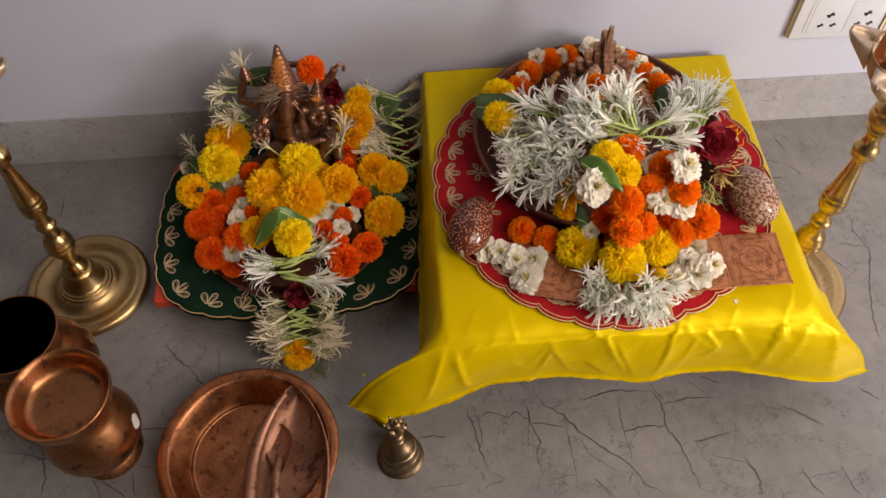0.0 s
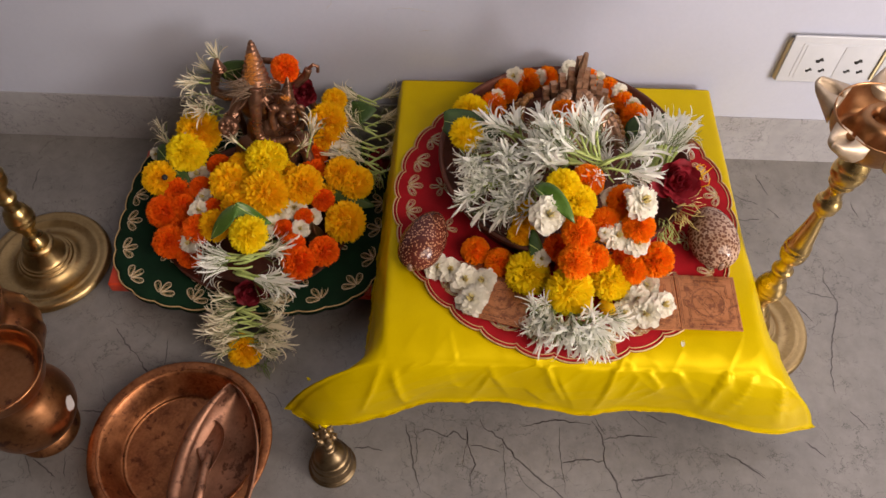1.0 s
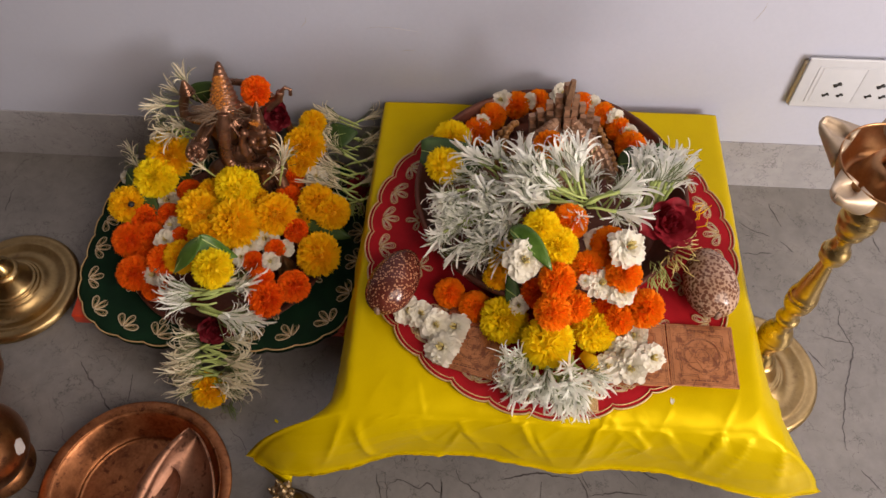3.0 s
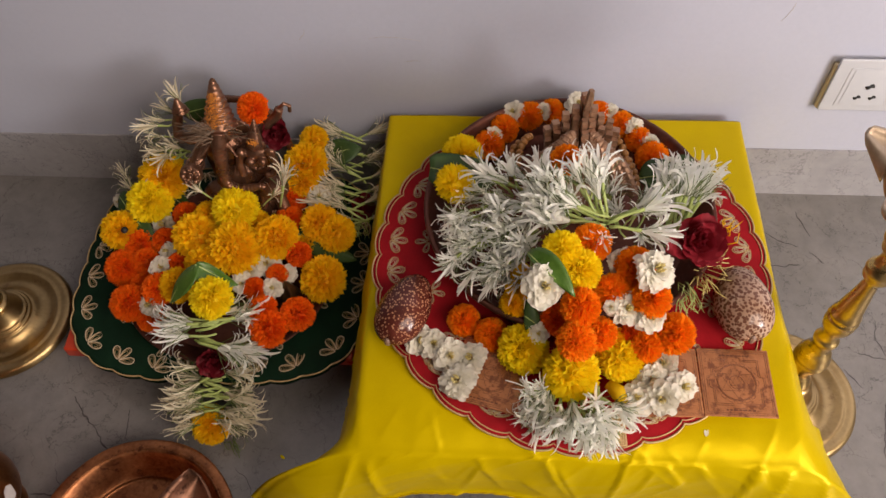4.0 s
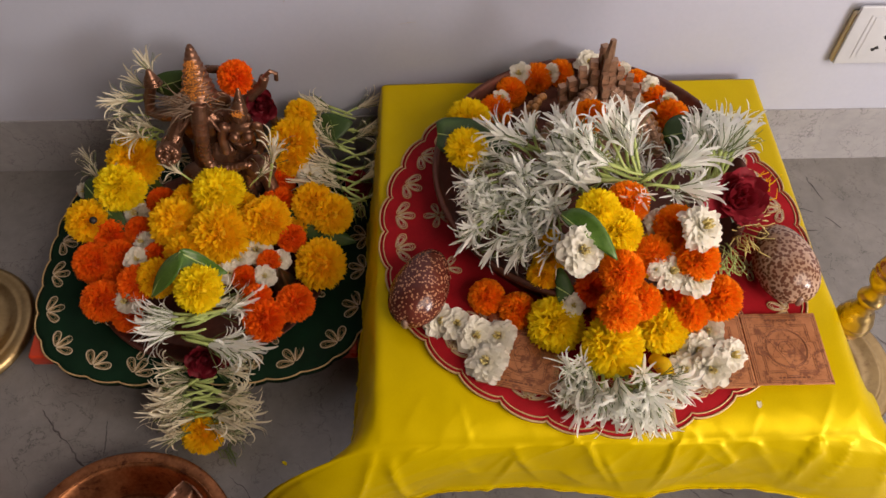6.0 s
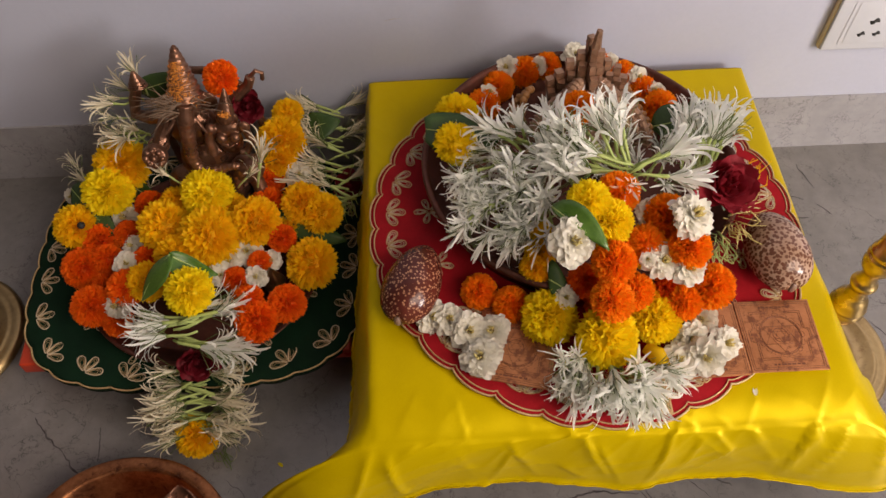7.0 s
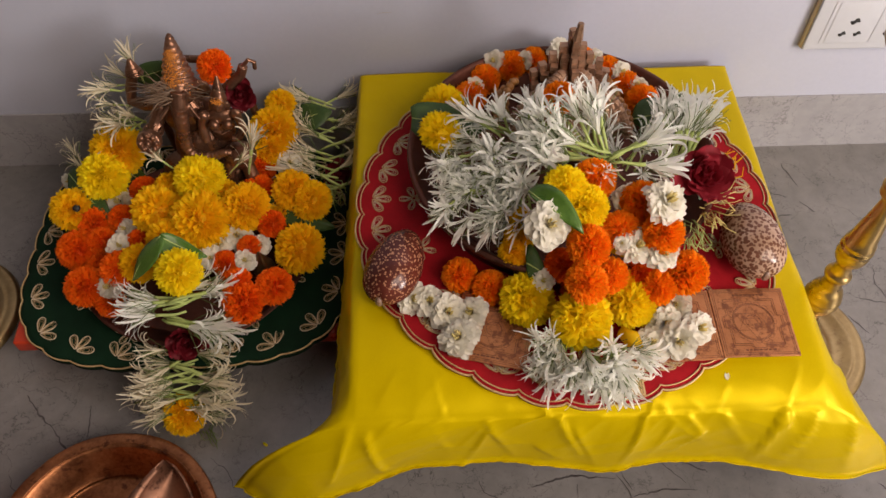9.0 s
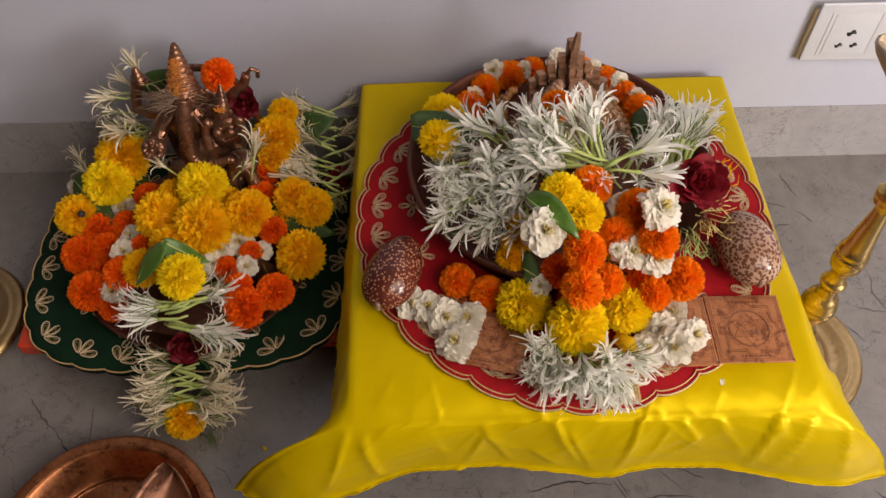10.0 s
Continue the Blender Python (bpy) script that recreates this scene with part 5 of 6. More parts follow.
def marigold(x, y, z, r, key, place="among other flowers", up=None):
    """A marigold whose near surface is at x, y, z."""
    c = Vector((x, y, z)) + SIGHT * r * 0.80
    d = Vector(up) if up else Vector((flower_rnd.uniform(-0.45, 0.45), -0.45 + flower_rnd.uniform(-0.35, 0.3), 1.0))
    ob = new("marigold", flower_rnd.choice(KINDS[key]))
    tagged(ob, WORDS[key] + " " + place, "flower", "marigolds")
    ob.matrix_world = aim(c, d, flower_rnd.uniform(0, 6.28), r / 0.0100)
    cal = new("calyx", CALYX)
    cal.parent = ob
    return ob


RIGHT = "heaped in the copper dish"
for x, y, z, r, key in (
        (0.168, 0.853, 0.177, 0.0145, "orange"), (0.191, 0.861, 0.176, 0.0125, "orange"), (0.143, 0.838, 0.174, 0.0140, "orange"), (0.128, 0.819, 0.170, 0.0150, "orange"), (0.238, 0.858, 0.178, 0.012, "orange"),
        (0.260, 0.846, 0.175, 0.0135, "orange"), (0.276, 0.829, 0.172, 0.0130, "orange"), (0.288, 0.807, 0.171, 0.0160, "orange"), (0.302, 0.788, 0.168, 0.012, "orange"), (0.195, 0.745, 0.238, 0.0135, "orange")):
    marigold(x, y, z, r, key, "in the garland round the statue")
for x, y, z, r, key in (
        (0.097, 0.743, 0.203, 0.0175, "yellow"), (0.102, 0.796, 0.183, 0.0185, "yellow"), (0.188, 0.646, 0.242, 0.0158, "yellow"), (0.203, 0.635, 0.232, 0.0165, "yellow"),
        (0.213, 0.660, 0.234, 0.0158, "orange"), (0.250, 0.645, 0.222, 0.0168, "orange"), (0.260, 0.616, 0.222, 0.0156, "orange"), (0.231, 0.626, 0.214, 0.0145, "orange"),
        (0.203, 0.606, 0.222, 0.0156, "orange"), (0.200, 0.583, 0.207, 0.0156, "orange"), (0.221, 0.597, 0.196, 0.0138, "orange"), (0.187, 0.614, 0.186, 0.0130, "deep"),
        (0.285, 0.606, 0.182, 0.0174, "orange"), (0.262, 0.598, 0.176, 0.0144, "orange"), (0.251, 0.611, 0.176, 0.0128, "deep"), (0.156, 0.638, 0.192, 0.0120, "ochre"),
        (0.152, 0.630, 0.182, 0.0122, "ochre"), (0.158, 0.648, 0.199, 0.0105, "ochre"), (0.232, 0.604, 0.172, 0.0150, "ochre"), (0.205, 0.600, 0.172, 0.0170, "deep"), (0.240, 0.640, 0.190, 0.0170, "ochre"), (0.205, 0.640, 0.205, 0.0170, "ochre")):
    marigold(x, y, z, r, key, RIGHT)
for x, y, z, r, key in (
        (0.199, 0.567, 0.180, 0.0221, "yellow"), (0.242, 0.588, 0.168, 0.0184, "yellow"), (0.161, 0.594, 0.168, 0.0214, "yellow"), (0.109, 0.626, 0.158, 0.0140, "orange"), (0.133, 0.613, 0.157, 0.0146, "orange")):
    marigold(x, y, z, r, key, "lying on the red mat")
LEFT = "heaped before the seated statue"
for x, y, z, r, key in (
        (-0.106, 0.832, 0.203, 0.0158, "deep"), (-0.214, 0.801, 0.128, 0.0245, "ochre"), (-0.224, 0.775, 0.122, 0.0226, "yellow"), (-0.254, 0.750, 0.102, 0.0200, "ochre"), (-0.128, 0.759, 0.132, 0.0226, "yellow"),
        (-0.168, 0.736, 0.116, 0.0230, "ochre"), (-0.125, 0.720, 0.120, 0.0258, "ochre"), (-0.085, 0.736, 0.118, 0.0216, "ochre"), (-0.160, 0.764, 0.114, 0.0145, "ochre"), (-0.108, 0.757, 0.112, 0.0136, "ochre"),
        (-0.060, 0.857, 0.130, 0.0146, "ochre"), (-0.066, 0.825, 0.127, 0.0225, "ochre"), (-0.069, 0.809, 0.116, 0.0174, "ochre"), (-0.044, 0.759, 0.112, 0.0190, "ochre"), (-0.026, 0.749, 0.108, 0.0189, "ochre"),
        (-0.079, 0.794, 0.104, 0.0150, "deep"), (-0.078, 0.770, 0.102, 0.0144, "deep"), (-0.062, 0.727, 0.102, 0.0128, "deep"), (-0.233, 0.741, 0.092, 0.0159, "deep"), (-0.189, 0.773, 0.100, 0.0142, "deep"),
        (-0.207, 0.745, 0.094, 0.0130, "deep"), (-0.035, 0.700, 0.098, 0.0225, "ochre"), (-0.133, 0.659, 0.126, 0.0200, "yellow"), (-0.179, 0.686, 0.102, 0.0172, "ochre"), (-0.156, 0.709, 0.108, 0.0178, "ochre"),
        (-0.247, 0.715, 0.085, 0.0188, "deep"), (-0.231, 0.674, 0.084, 0.0184, "deep"), (-0.224, 0.723, 0.088, 0.0135, "deep"), (-0.199, 0.684, 0.096, 0.0164, "deep"), (-0.209, 0.664, 0.072, 0.0132, "deep"),
        (-0.185, 0.717, 0.094, 0.0118, "deep"), (-0.080, 0.643, 0.098, 0.0182, "deep"), (-0.088, 0.662, 0.100, 0.0145, "deep"), (-0.055, 0.661, 0.096, 0.0165, "deep"), (-0.082, 0.707, 0.094, 0.0108, "deep"),
        (-0.103, 0.691, 0.092, 0.0113, "deep"), (-0.225, 0.700, 0.076, 0.0130, "deep"), (-0.245, 0.738, 0.080, 0.0130, "deep"), (-0.060, 0.745, 0.088, 0.0140, "ochre"), (-0.105, 0.735, 0.092, 0.0160, "ochre")):
    marigold(x, y, z, r, key, LEFT)
marigold(-0.138, 0.568, 0.033, 0.0185, "ochre", "at the end of a lily garland")


def petal_grid(bm, length, wide, lift, curl, turn, start=0.0015, rows=5, cols=4, tip=0.9, wave=0.0, rnd=random):
    """A rounded, cupped petal that leaves the axis at the angle turn; lift: its slope, curl: how much it bends back."""
    out = []
    c, s = math.cos(turn), math.sin(turn)
    for i in range(rows + 1):
        f = i / rows
        ang = lift - curl * f
        r = start + length * f * math.cos(lift - 0.5 * curl * f)
        z = length * f * math.sin(lift - 0.5 * curl * f)
        w = wide * (math.sin(math.pi * (0.12 + 0.80 * f)) ** tip)
        row = []
        for k in range(cols + 1):
            u = k / cols * 2 - 1
            x, y = r - 0.18 * wide * u * u * f, u * w
            row.append(bm.verts.new((x * c - y * s, x * s + y * c, z + 0.22 * wide * u * u + rnd.uniform(-wave, wave) * f)))
        out.append(row)
    for a, b in zip(out, out[1:]):
        for k in range(cols):
            bm.faces.new((a[k], a[k + 1], b[k + 1], b[k]))


def white_mesh(seed):
    rnd = random.Random(seed)
    bm = bmesh.new()
    for count, lift, length, wide in ((12, -0.05, 0.0100, 0.0032), (12, 0.16, 0.0096, 0.0031), (11, 0.40, 0.0086, 0.0029), (9, 0.68, 0.0072, 0.0026), (6, 1.0, 0.0056, 0.0021)):
        off = rnd.uniform(0, 6)
        for k in range(count):
            petal_grid(bm, length * rnd.uniform(0.85, 1.1), wide * rnd.uniform(0.85, 1.15), lift + rnd.uniform(-0.15, 0.15), rnd.uniform(0.2, 0.7), off + 2 * math.pi * k / count + rnd.uniform(-0.15, 0.15), 0.0006, 4, 4, 0.4, 0.0012, rnd)
    petals = mesh_of("white_petals", bm, M_WHITE)
    eye = bmesh.new()
    for k in range(16):
        a, r = rnd.uniform(0, 6.28), 0.0014 * math.sqrt(rnd.random())
        tube(eye, [(r * math.cos(a), r * math.sin(a), 0.001), (r * 1.5 * math.cos(a), r * 1.5 * math.sin(a), 0.0055 + rnd.uniform(-0.001, 0.001))], 0.0003, 5)
    return petals, mesh_of("flower_eye", eye, M_CENTRE)


WHITES = [white_mesh(s) for s in (1, 2, 3, 4)]


def white_flower(x, y, z, r, place, up=None):
    c = Vector((x, y, z)) + SIGHT * r * 0.5
    d = Vector(up) if up else Vector((flower_rnd.uniform(-0.5, 0.5), -0.5 + flower_rnd.uniform(-0.4, 0.3), 1.0))
    petals, eye = flower_rnd.choice(WHITES)
    ob = tagged(new("white_flower", petals), "small white double flower " + place, "flower", "white flowers")
    ob.matrix_world = aim(c, d, flower_rnd.uniform(0, 6.28), r / 0.0100)
    e = new("flower_eye", eye)
    e.parent = ob
    tagged(e, "pale yellow eye of the flower")
    return ob


for x, y, z, r in ((0.173, 0.618, 0.234, 0.0178), (0.260, 0.631, 0.241, 0.0182), (0.241, 0.613, 0.211, 0.0145), (0.259, 0.607, 0.209, 0.0132), (0.226, 0.610, 0.219, 0.0060), (0.172, 0.606, 0.178, 0.010), (0.240, 0.655, 0.214, 0.0130)):
    white_flower(x, y, z, r, "in the copper dish")
for x, y, z, r in ((0.071, 0.609, 0.152, 0.0147), (0.098, 0.593, 0.156, 0.0155), (0.117, 0.592, 0.156, 0.0140), (0.106, 0.569, 0.158, 0.0166), (0.084, 0.604, 0.154, 0.0138),
                   (0.279, 0.593, 0.156, 0.0133), (0.255, 0.560, 0.155, 0.0149), (0.274, 0.559, 0.161, 0.0155), (0.293, 0.572, 0.155, 0.0142), (0.268, 0.578, 0.155, 0.0140)):
    white_flower(x, y, z, r, "on the red mat")
for x, y, z, r in ((-0.050, 0.798, 0.106, 0.0138), (-0.212, 0.766, 0.094, 0.0138), (-0.272, 0.802, 0.084, 0.0085), (-0.201, 0.711, 0.096, 0.0122), (-0.206, 0.673, 0.086, 0.0130), (-0.094, 0.719, 0.096, 0.0148),
                   (-0.110, 0.711, 0.094, 0.0126), (-0.116, 0.697, 0.092, 0.0114), (-0.084, 0.693, 0.092, 0.0115), (-0.200, 0.733, 0.092, 0.0112), (-0.072, 0.712, 0.090, 0.010)):
    white_flower(x, y, z, r, "before the seated statue")
for x, y, z, r in ((0.152, 0.856, 0.179, 0.0115), (0.181, 0.858, 0.178, 0.009), (0.216, 0.862, 0.186, 0.0130), (0.248, 0.858, 0.179, 0.009), (0.272, 0.840, 0.177, 0.0100), (0.285, 0.823, 0.174, 0.0105), (0.301, 0.796, 0.171, 0.010), (0.133, 0.829, 0.174, 0.009), (0.115, 0.806, 0.172, 0.008)):
    white_flower(x, y, z, r, "in the garland round the statue")


def strap_mesh(seed, material, length, wide, tilt, curl):
    """One blunt strap petal that rises along z and bends towards x."""
    rnd = random.Random(seed)
    bm = bmesh.new()
    p = Vector((0.0006, 0, 0))
    rows = []
    twist, sway, hook = rnd.uniform(-1.3, 1.3), rnd.uniform(-0.9, 0.9), rnd.choice((0.0, 0.0, 0.8, 1.6))
    n = 11
    for i in range(n + 1):
        f = i / n
        ang = tilt + curl * f ** 1.6 + hook * max(0, f - 0.7) / 0.3
        yaw = sway * f * f
        out = Vector((math.cos(yaw), math.sin(yaw), 0))
        d = out * math.sin(ang) + Vector((0, 0, math.cos(ang)))
        sd = Matrix.Rotation(twist * f, 3, d) @ Vector((-math.sin(yaw), math.cos(yaw), 0))
        w = wide * (0.50 + 0.62 * math.sin(math.pi * min(1, 0.08 + 0.80 * f)) ** 0.8) * (1 if f < 0.86 else 1 - 0.62 * ((f - 0.86) / 0.14) ** 1.5)
        nrm = d.cross(sd)
        rows.append([bm.verts.new(p - sd * w), bm.verts.new(p + nrm * w * 0.28), bm.verts.new(p + sd * w)])
        p = p + d * (length / n)
    for r1, r2 in zip(rows, rows[1:]):
        for c in range(2):
            bm.faces.new((r1[c], r1[c + 1], r2[c + 1], r2[c]))
    return mesh_of("strap_petal", bm, material)


def stem_mesh(seed, stem):
    rnd = random.Random(seed)
    bm = bmesh.new()
    bend = rnd.uniform(-0.003, 0.003)
    tube(bm, [(0, 0, 0), (bend, 0.3 * bend, stem * 0.35), (bend * 0.6, 0, stem * 0.7), (0, 0, stem), (0, 0, stem + 0.004)], 0.0014, 7, lambda s: 0.8 + 0.45 * s)
    return mesh_of("lily_stem", bm, M_STEM)


def filament_mesh(seed):
    rnd = random.Random(seed)
    bm = bmesh.new()
    tilt = rnd.uniform(0.1, 0.8)
    d = Vector((math.sin(tilt), rnd.uniform(-0.2, 0.2), math.cos(tilt)))
    tube(bm, [(0, 0, 0), d * 0.014 + Vector((0, 0.002, 0)), d * 0.027], 0.0003, 4)
    return mesh_of("filament", bm, M_FILAMENT)


rnd_petal = random.Random(21)
STRAPS = {}
for key, material, slim, long in (("fresh", M_LILY, 0.96, 1.0), ("broad", M_LILY, 1.40, 1.02), ("wilted", M_WILT, 0.86, 1.05)):
    STRAPS[key] = [strap_mesh(i, material, long * rnd_petal.uniform(0.026, 0.042), slim * rnd_petal.uniform(0.0008, 0.0013), rnd_petal.uniform(0.02, 0.34), rnd_petal.choice((0.05, 0.2, 0.4, 0.7, 1.1, 1.6, 2.3))) for i in range(36)]
STEMS = [stem_mesh(i, 0.019 + 0.003 * (i % 4)) for i in range(8)]
FILAMENTS = [filament_mesh(i) for i in range(6)]


def lily(base, direction, size=1.0, wilted=False, place="in the copper dish", broad=False):
    k = flower_rnd.randrange(8)
    words = "wilting cream spider lily " if wilted else "white spider lily with thin petals "
    ob = tagged(new("spider_lily", STEMS[k]), words + place, "flower", "spider lilies")
    ob.matrix_world = aim(base, direction, flower_rnd.uniform(0, 6.28), size)
    top = 0.019 + 0.003 * (k % 4) + 0.0015
    key = "wilted" if wilted else "broad" if broad else "fresh"
    n = flower_rnd.choice((11, 12, 13) if broad else (14, 15, 16))
    for i in range(n):
        q = new("petal", flower_rnd.choice(STRAPS[key]))
        q.parent = ob
        q.matrix_basis = Matrix.Translation((0, 0, top)) @ Matrix.Rotation(2 * math.pi * i / n + flower_rnd.uniform(-0.3, 0.3), 4, "Z")
    for i in range(8):
        q = new("filament", flower_rnd.choice(FILAMENTS))
        q.parent = ob
        q.matrix_basis = Matrix.Translation((0, 0, top)) @ Matrix.Rotation(flower_rnd.uniform(0, 6.28), 4, "Z")
    return ob


def spray(count, base, spread, toward, vary, size=1.0, wilted=False, place="in the copper dish", broad=False):
    for k in range(count):
        b = [v + flower_rnd.uniform(-s, s) for v, s in zip(base, spread)]
        d = [v + flower_rnd.uniform(-vary, vary) for v in toward]
        lily(b, d, size * flower_rnd.uniform(0.85, 1.12), wilted, place, broad)


# heap over the dish: towards its rim and its front, lying nearly flat
spray(11, (0.156, 0.730, 0.186), (0.022, 0.016, 0.004), (-0.95, -0.05, 0.24), 0.38, 0.80)
spray(12, (0.158, 0.702, 0.185), (0.022, 0.016, 0.004), (-0.75, -0.60, 0.24), 0.40, 0.80)
spray(9, (0.160, 0.682, 0.183), (0.018, 0.010, 0.004), (-0.35, -0.85, 0.14), 0.36, 0.82)
spray(8, (0.156, 0.712, 0.196), (0.030, 0.022, 0.004), (-0.5, -0.4, 0.45), 0.55, 0.86, broad=True)
spray(7, (0.170, 0.730, 0.196), (0.022, 0.010, 0.004), (-0.45, 0.1, 0.5), 0.45, 0.84, broad=True)
spray(7, (0.126, 0.706, 0.184), (0.016, 0.020, 0.004), (-0.6, -0.3, 0.15), 0.4, 0.8)
spray(5, (0.170, 0.668, 0.192), (0.014, 0.008, 0.004), (-0.6, -0.6, 0.2), 0.35, 0.85)
spray(7, (0.206, 0.722, 0.194), (0.018, 0.010, 0.005), (-0.3, 0.1, 0.7), 0.5, 0.9)
spray(2, (0.250, 0.704, 0.188), (0.010, 0.008, 0.004), (0.3, -0.2, 0.5), 0.4, 0.7)
spray(4, (0.196, 0.700, 0.198), (0.014, 0.008, 0.005), (-0.5, -0.2, 0.6), 0.45, 0.9, broad=True)
spray(5, (0.165, 0.688, 0.190), (0.016, 0.010, 0.004), (-0.4, -0.45, 0.6), 0.45, 0.85)
spray(5, (0.258, 0.722, 0.174), (0.014, 0.014, 0.003), (0.15, 0.35, 0.35), 0.5, 0.75)
spray(4, (0.236, 0.742, 0.172), (0.014, 0.010, 0.003), (0.0, 0.4, 0.4), 0.5, 0.7)
# bunch with pale green stems on top
spray(4, (0.224, 0.695, 0.220), (0.006, 0.005, 0.003), (-0.30, 0.55, 0.60), 0.18, 0.98, broad=True)
spray(3, (0.226, 0.690, 0.222), (0.004, 0.005, 0.004), (0.95, 0.36, 0.10), 0.14, 1.02, broad=True)
spray(2, (0.226, 0.684, 0.222), (0.004, 0.004, 0.003), (0.95, -0.15, 0.05), 0.12, 0.95, broad=True)
spray(6, (0.228, 0.690, 0.222), (0.006, 0.006, 0.004), (-0.95, 0.26, 0.12), 0.20, 1.12, broad=True)
spray(2, (0.218, 0.690, 0.226), (0.003, 0.003, 0.003), (0.02, -0.75, 0.40), 0.12, 0.62, broad=True)
spray(4, (0.200, 0.706, 0.208), (0.012, 0.008, 0.004), (-0.6, 0.15, 0.4), 0.3, 0.95, broad=True)
# beside the rose
spray(6, (0.290, 0.706, 0.190), (0.006, 0.008, 0.004), (0.25, 0.70, 0.45), 0.22, 1.10, broad=True)
spray(5, (0.296, 0.712, 0.188), (0.006, 0.008, 0.004), (0.48, 0.60, 0.40), 0.22, 1.0, broad=True)
spray(3, (0.284, 0.712, 0.192), (0.006, 0.008, 0.004), (-0.05, 0.6, 0.5), 0.22, 0.95, broad=True)
# at the front edge of the red mat
MATSIDE = "on the red mat"
spray(9, (0.213, 0.568, 0.160), (0.009, 0.004, 0.004), (0.18, -0.85, -0.10), 0.42, 0.88, place=MATSIDE, broad=True)
spray(9, (0.212, 0.560, 0.150), (0.014, 0.006, 0.004), (0.08, -0.65, 0.50), 0.45, 0.74, place=MATSIDE, broad=True)
spray(7, (0.189, 0.580, 0.158), (0.009, 0.005, 0.004), (-0.45, -0.85, -0.06), 0.36, 0.84, place=MATSIDE, broad=True)
spray(5, (0.181, 0.565, 0.150), (0.010, 0.006, 0.003), (-0.35, -0.6, 0.5), 0.42, 0.62, place=MATSIDE)
# garland that hangs from the green mat to the floor
GARLAND = "in the garland"
spray(6, (-0.132, 0.645, 0.094), (0.005, 0.008, 0.004), (-0.95, 0.05, 0.05), 0.22, 1.05, place=GARLAND)
spray(4, (-0.146, 0.648, 0.094), (0.004, 0.006, 0.004), (0.90, 0.35, 0.15), 0.18, 1.05, place=GARLAND)
spray(5, (-0.150, 0.638, 0.086), (0.004, 0.004, 0.003), (0.92, -0.22, -0.12), 0.14, 1.12, place=GARLAND)
FLOORSIDE = "in a garland on the floor"
for row in range(7):
    y = 0.618 - 0.0068 * row
    z = 0.060 - 0.0055 * row
    spray(2, (-0.126, y, z), (0.004, 0.004, 0.003), (-0.9, -0.18, 0.04), 0.34, 0.92, True, FLOORSIDE)
    spray(2, (-0.146, y, z), (0.004, 0.004, 0.003), (0.9, -0.18, 0.04), 0.34, 0.92, True, FLOORSIDE)
# behind and beside the seated statue
BESIDE = "beside the seated statue"
spray(4, (-0.184, 0.838, 0.172), (0.008, 0.006, 0.008), (-0.55, -0.35, 0.55), 0.55, 0.72, True, BESIDE)
spray(6, (-0.188, 0.834, 0.138), (0.010, 0.006, 0.012), (-0.55, -0.35, 0.45), 0.55, 0.75, True, BESIDE)
spray(3, (-0.184, 0.826, 0.118), (0.006, 0.006, 0.008), (-0.6, -0.1, 0.1), 0.3, 0.75, True, BESIDE)
spray(2, (-0.248, 0.806, 0.085), (0.006, 0.006, 0.004), (-0.5, 0.4, 0.4), 0.2, 0.6, True, BESIDE)
for row in range(7):
    y = 0.880 - 0.017 * row
    spray(2, (-0.010 + 0.002 * row, y, 0.100 - 0.002 * row), (0.003, 0.004, 0.004), (-0.85, 0.20, 0.20), 0.2, 0.95, True, BESIDE)
    spray(1, (-0.028 + 0.002 * row, y, 0.098 - 0.002 * row), (0.003, 0.003, 0.003), (0.8, 0.15, 0.2), 0.2, 0.9, True, BESIDE)
lily((-0.083, 0.775, 0.118), (0.25, 0.2, 1.0), 1.0, True, BESIDE)
lily((-0.100, 0.772, 0.122), (0.6, 0.1, 0.7), 0.6, True, BESIDE)
lily((-0.148, 0.776, 0.124), (-0.5, -0.1, 0.8), 0.6, True, BESIDE)
# filling the front of the heap and of the clump on the mat
spray(6, (0.146, 0.686, 0.186), (0.016, 0.010, 0.004), (-0.40, -0.80, 0.25), 0.35, 0.80, broad=True)
spray(5, (0.128, 0.704, 0.188), (0.012, 0.012, 0.004), (-0.75, -0.45, 0.30), 0.35, 0.76, broad=True)
spray(6, (0.200, 0.570, 0.156), (0.012, 0.004, 0.004), (-0.12, -0.85, 0.05), 0.32, 0.86, place=MATSIDE, broad=True)
spray(2, (0.212, 0.560, 0.154), (0.006, 0.004, 0.004), (0.05, -0.85, 0.20), 0.25, 0.78, place=MATSIDE, broad=True)


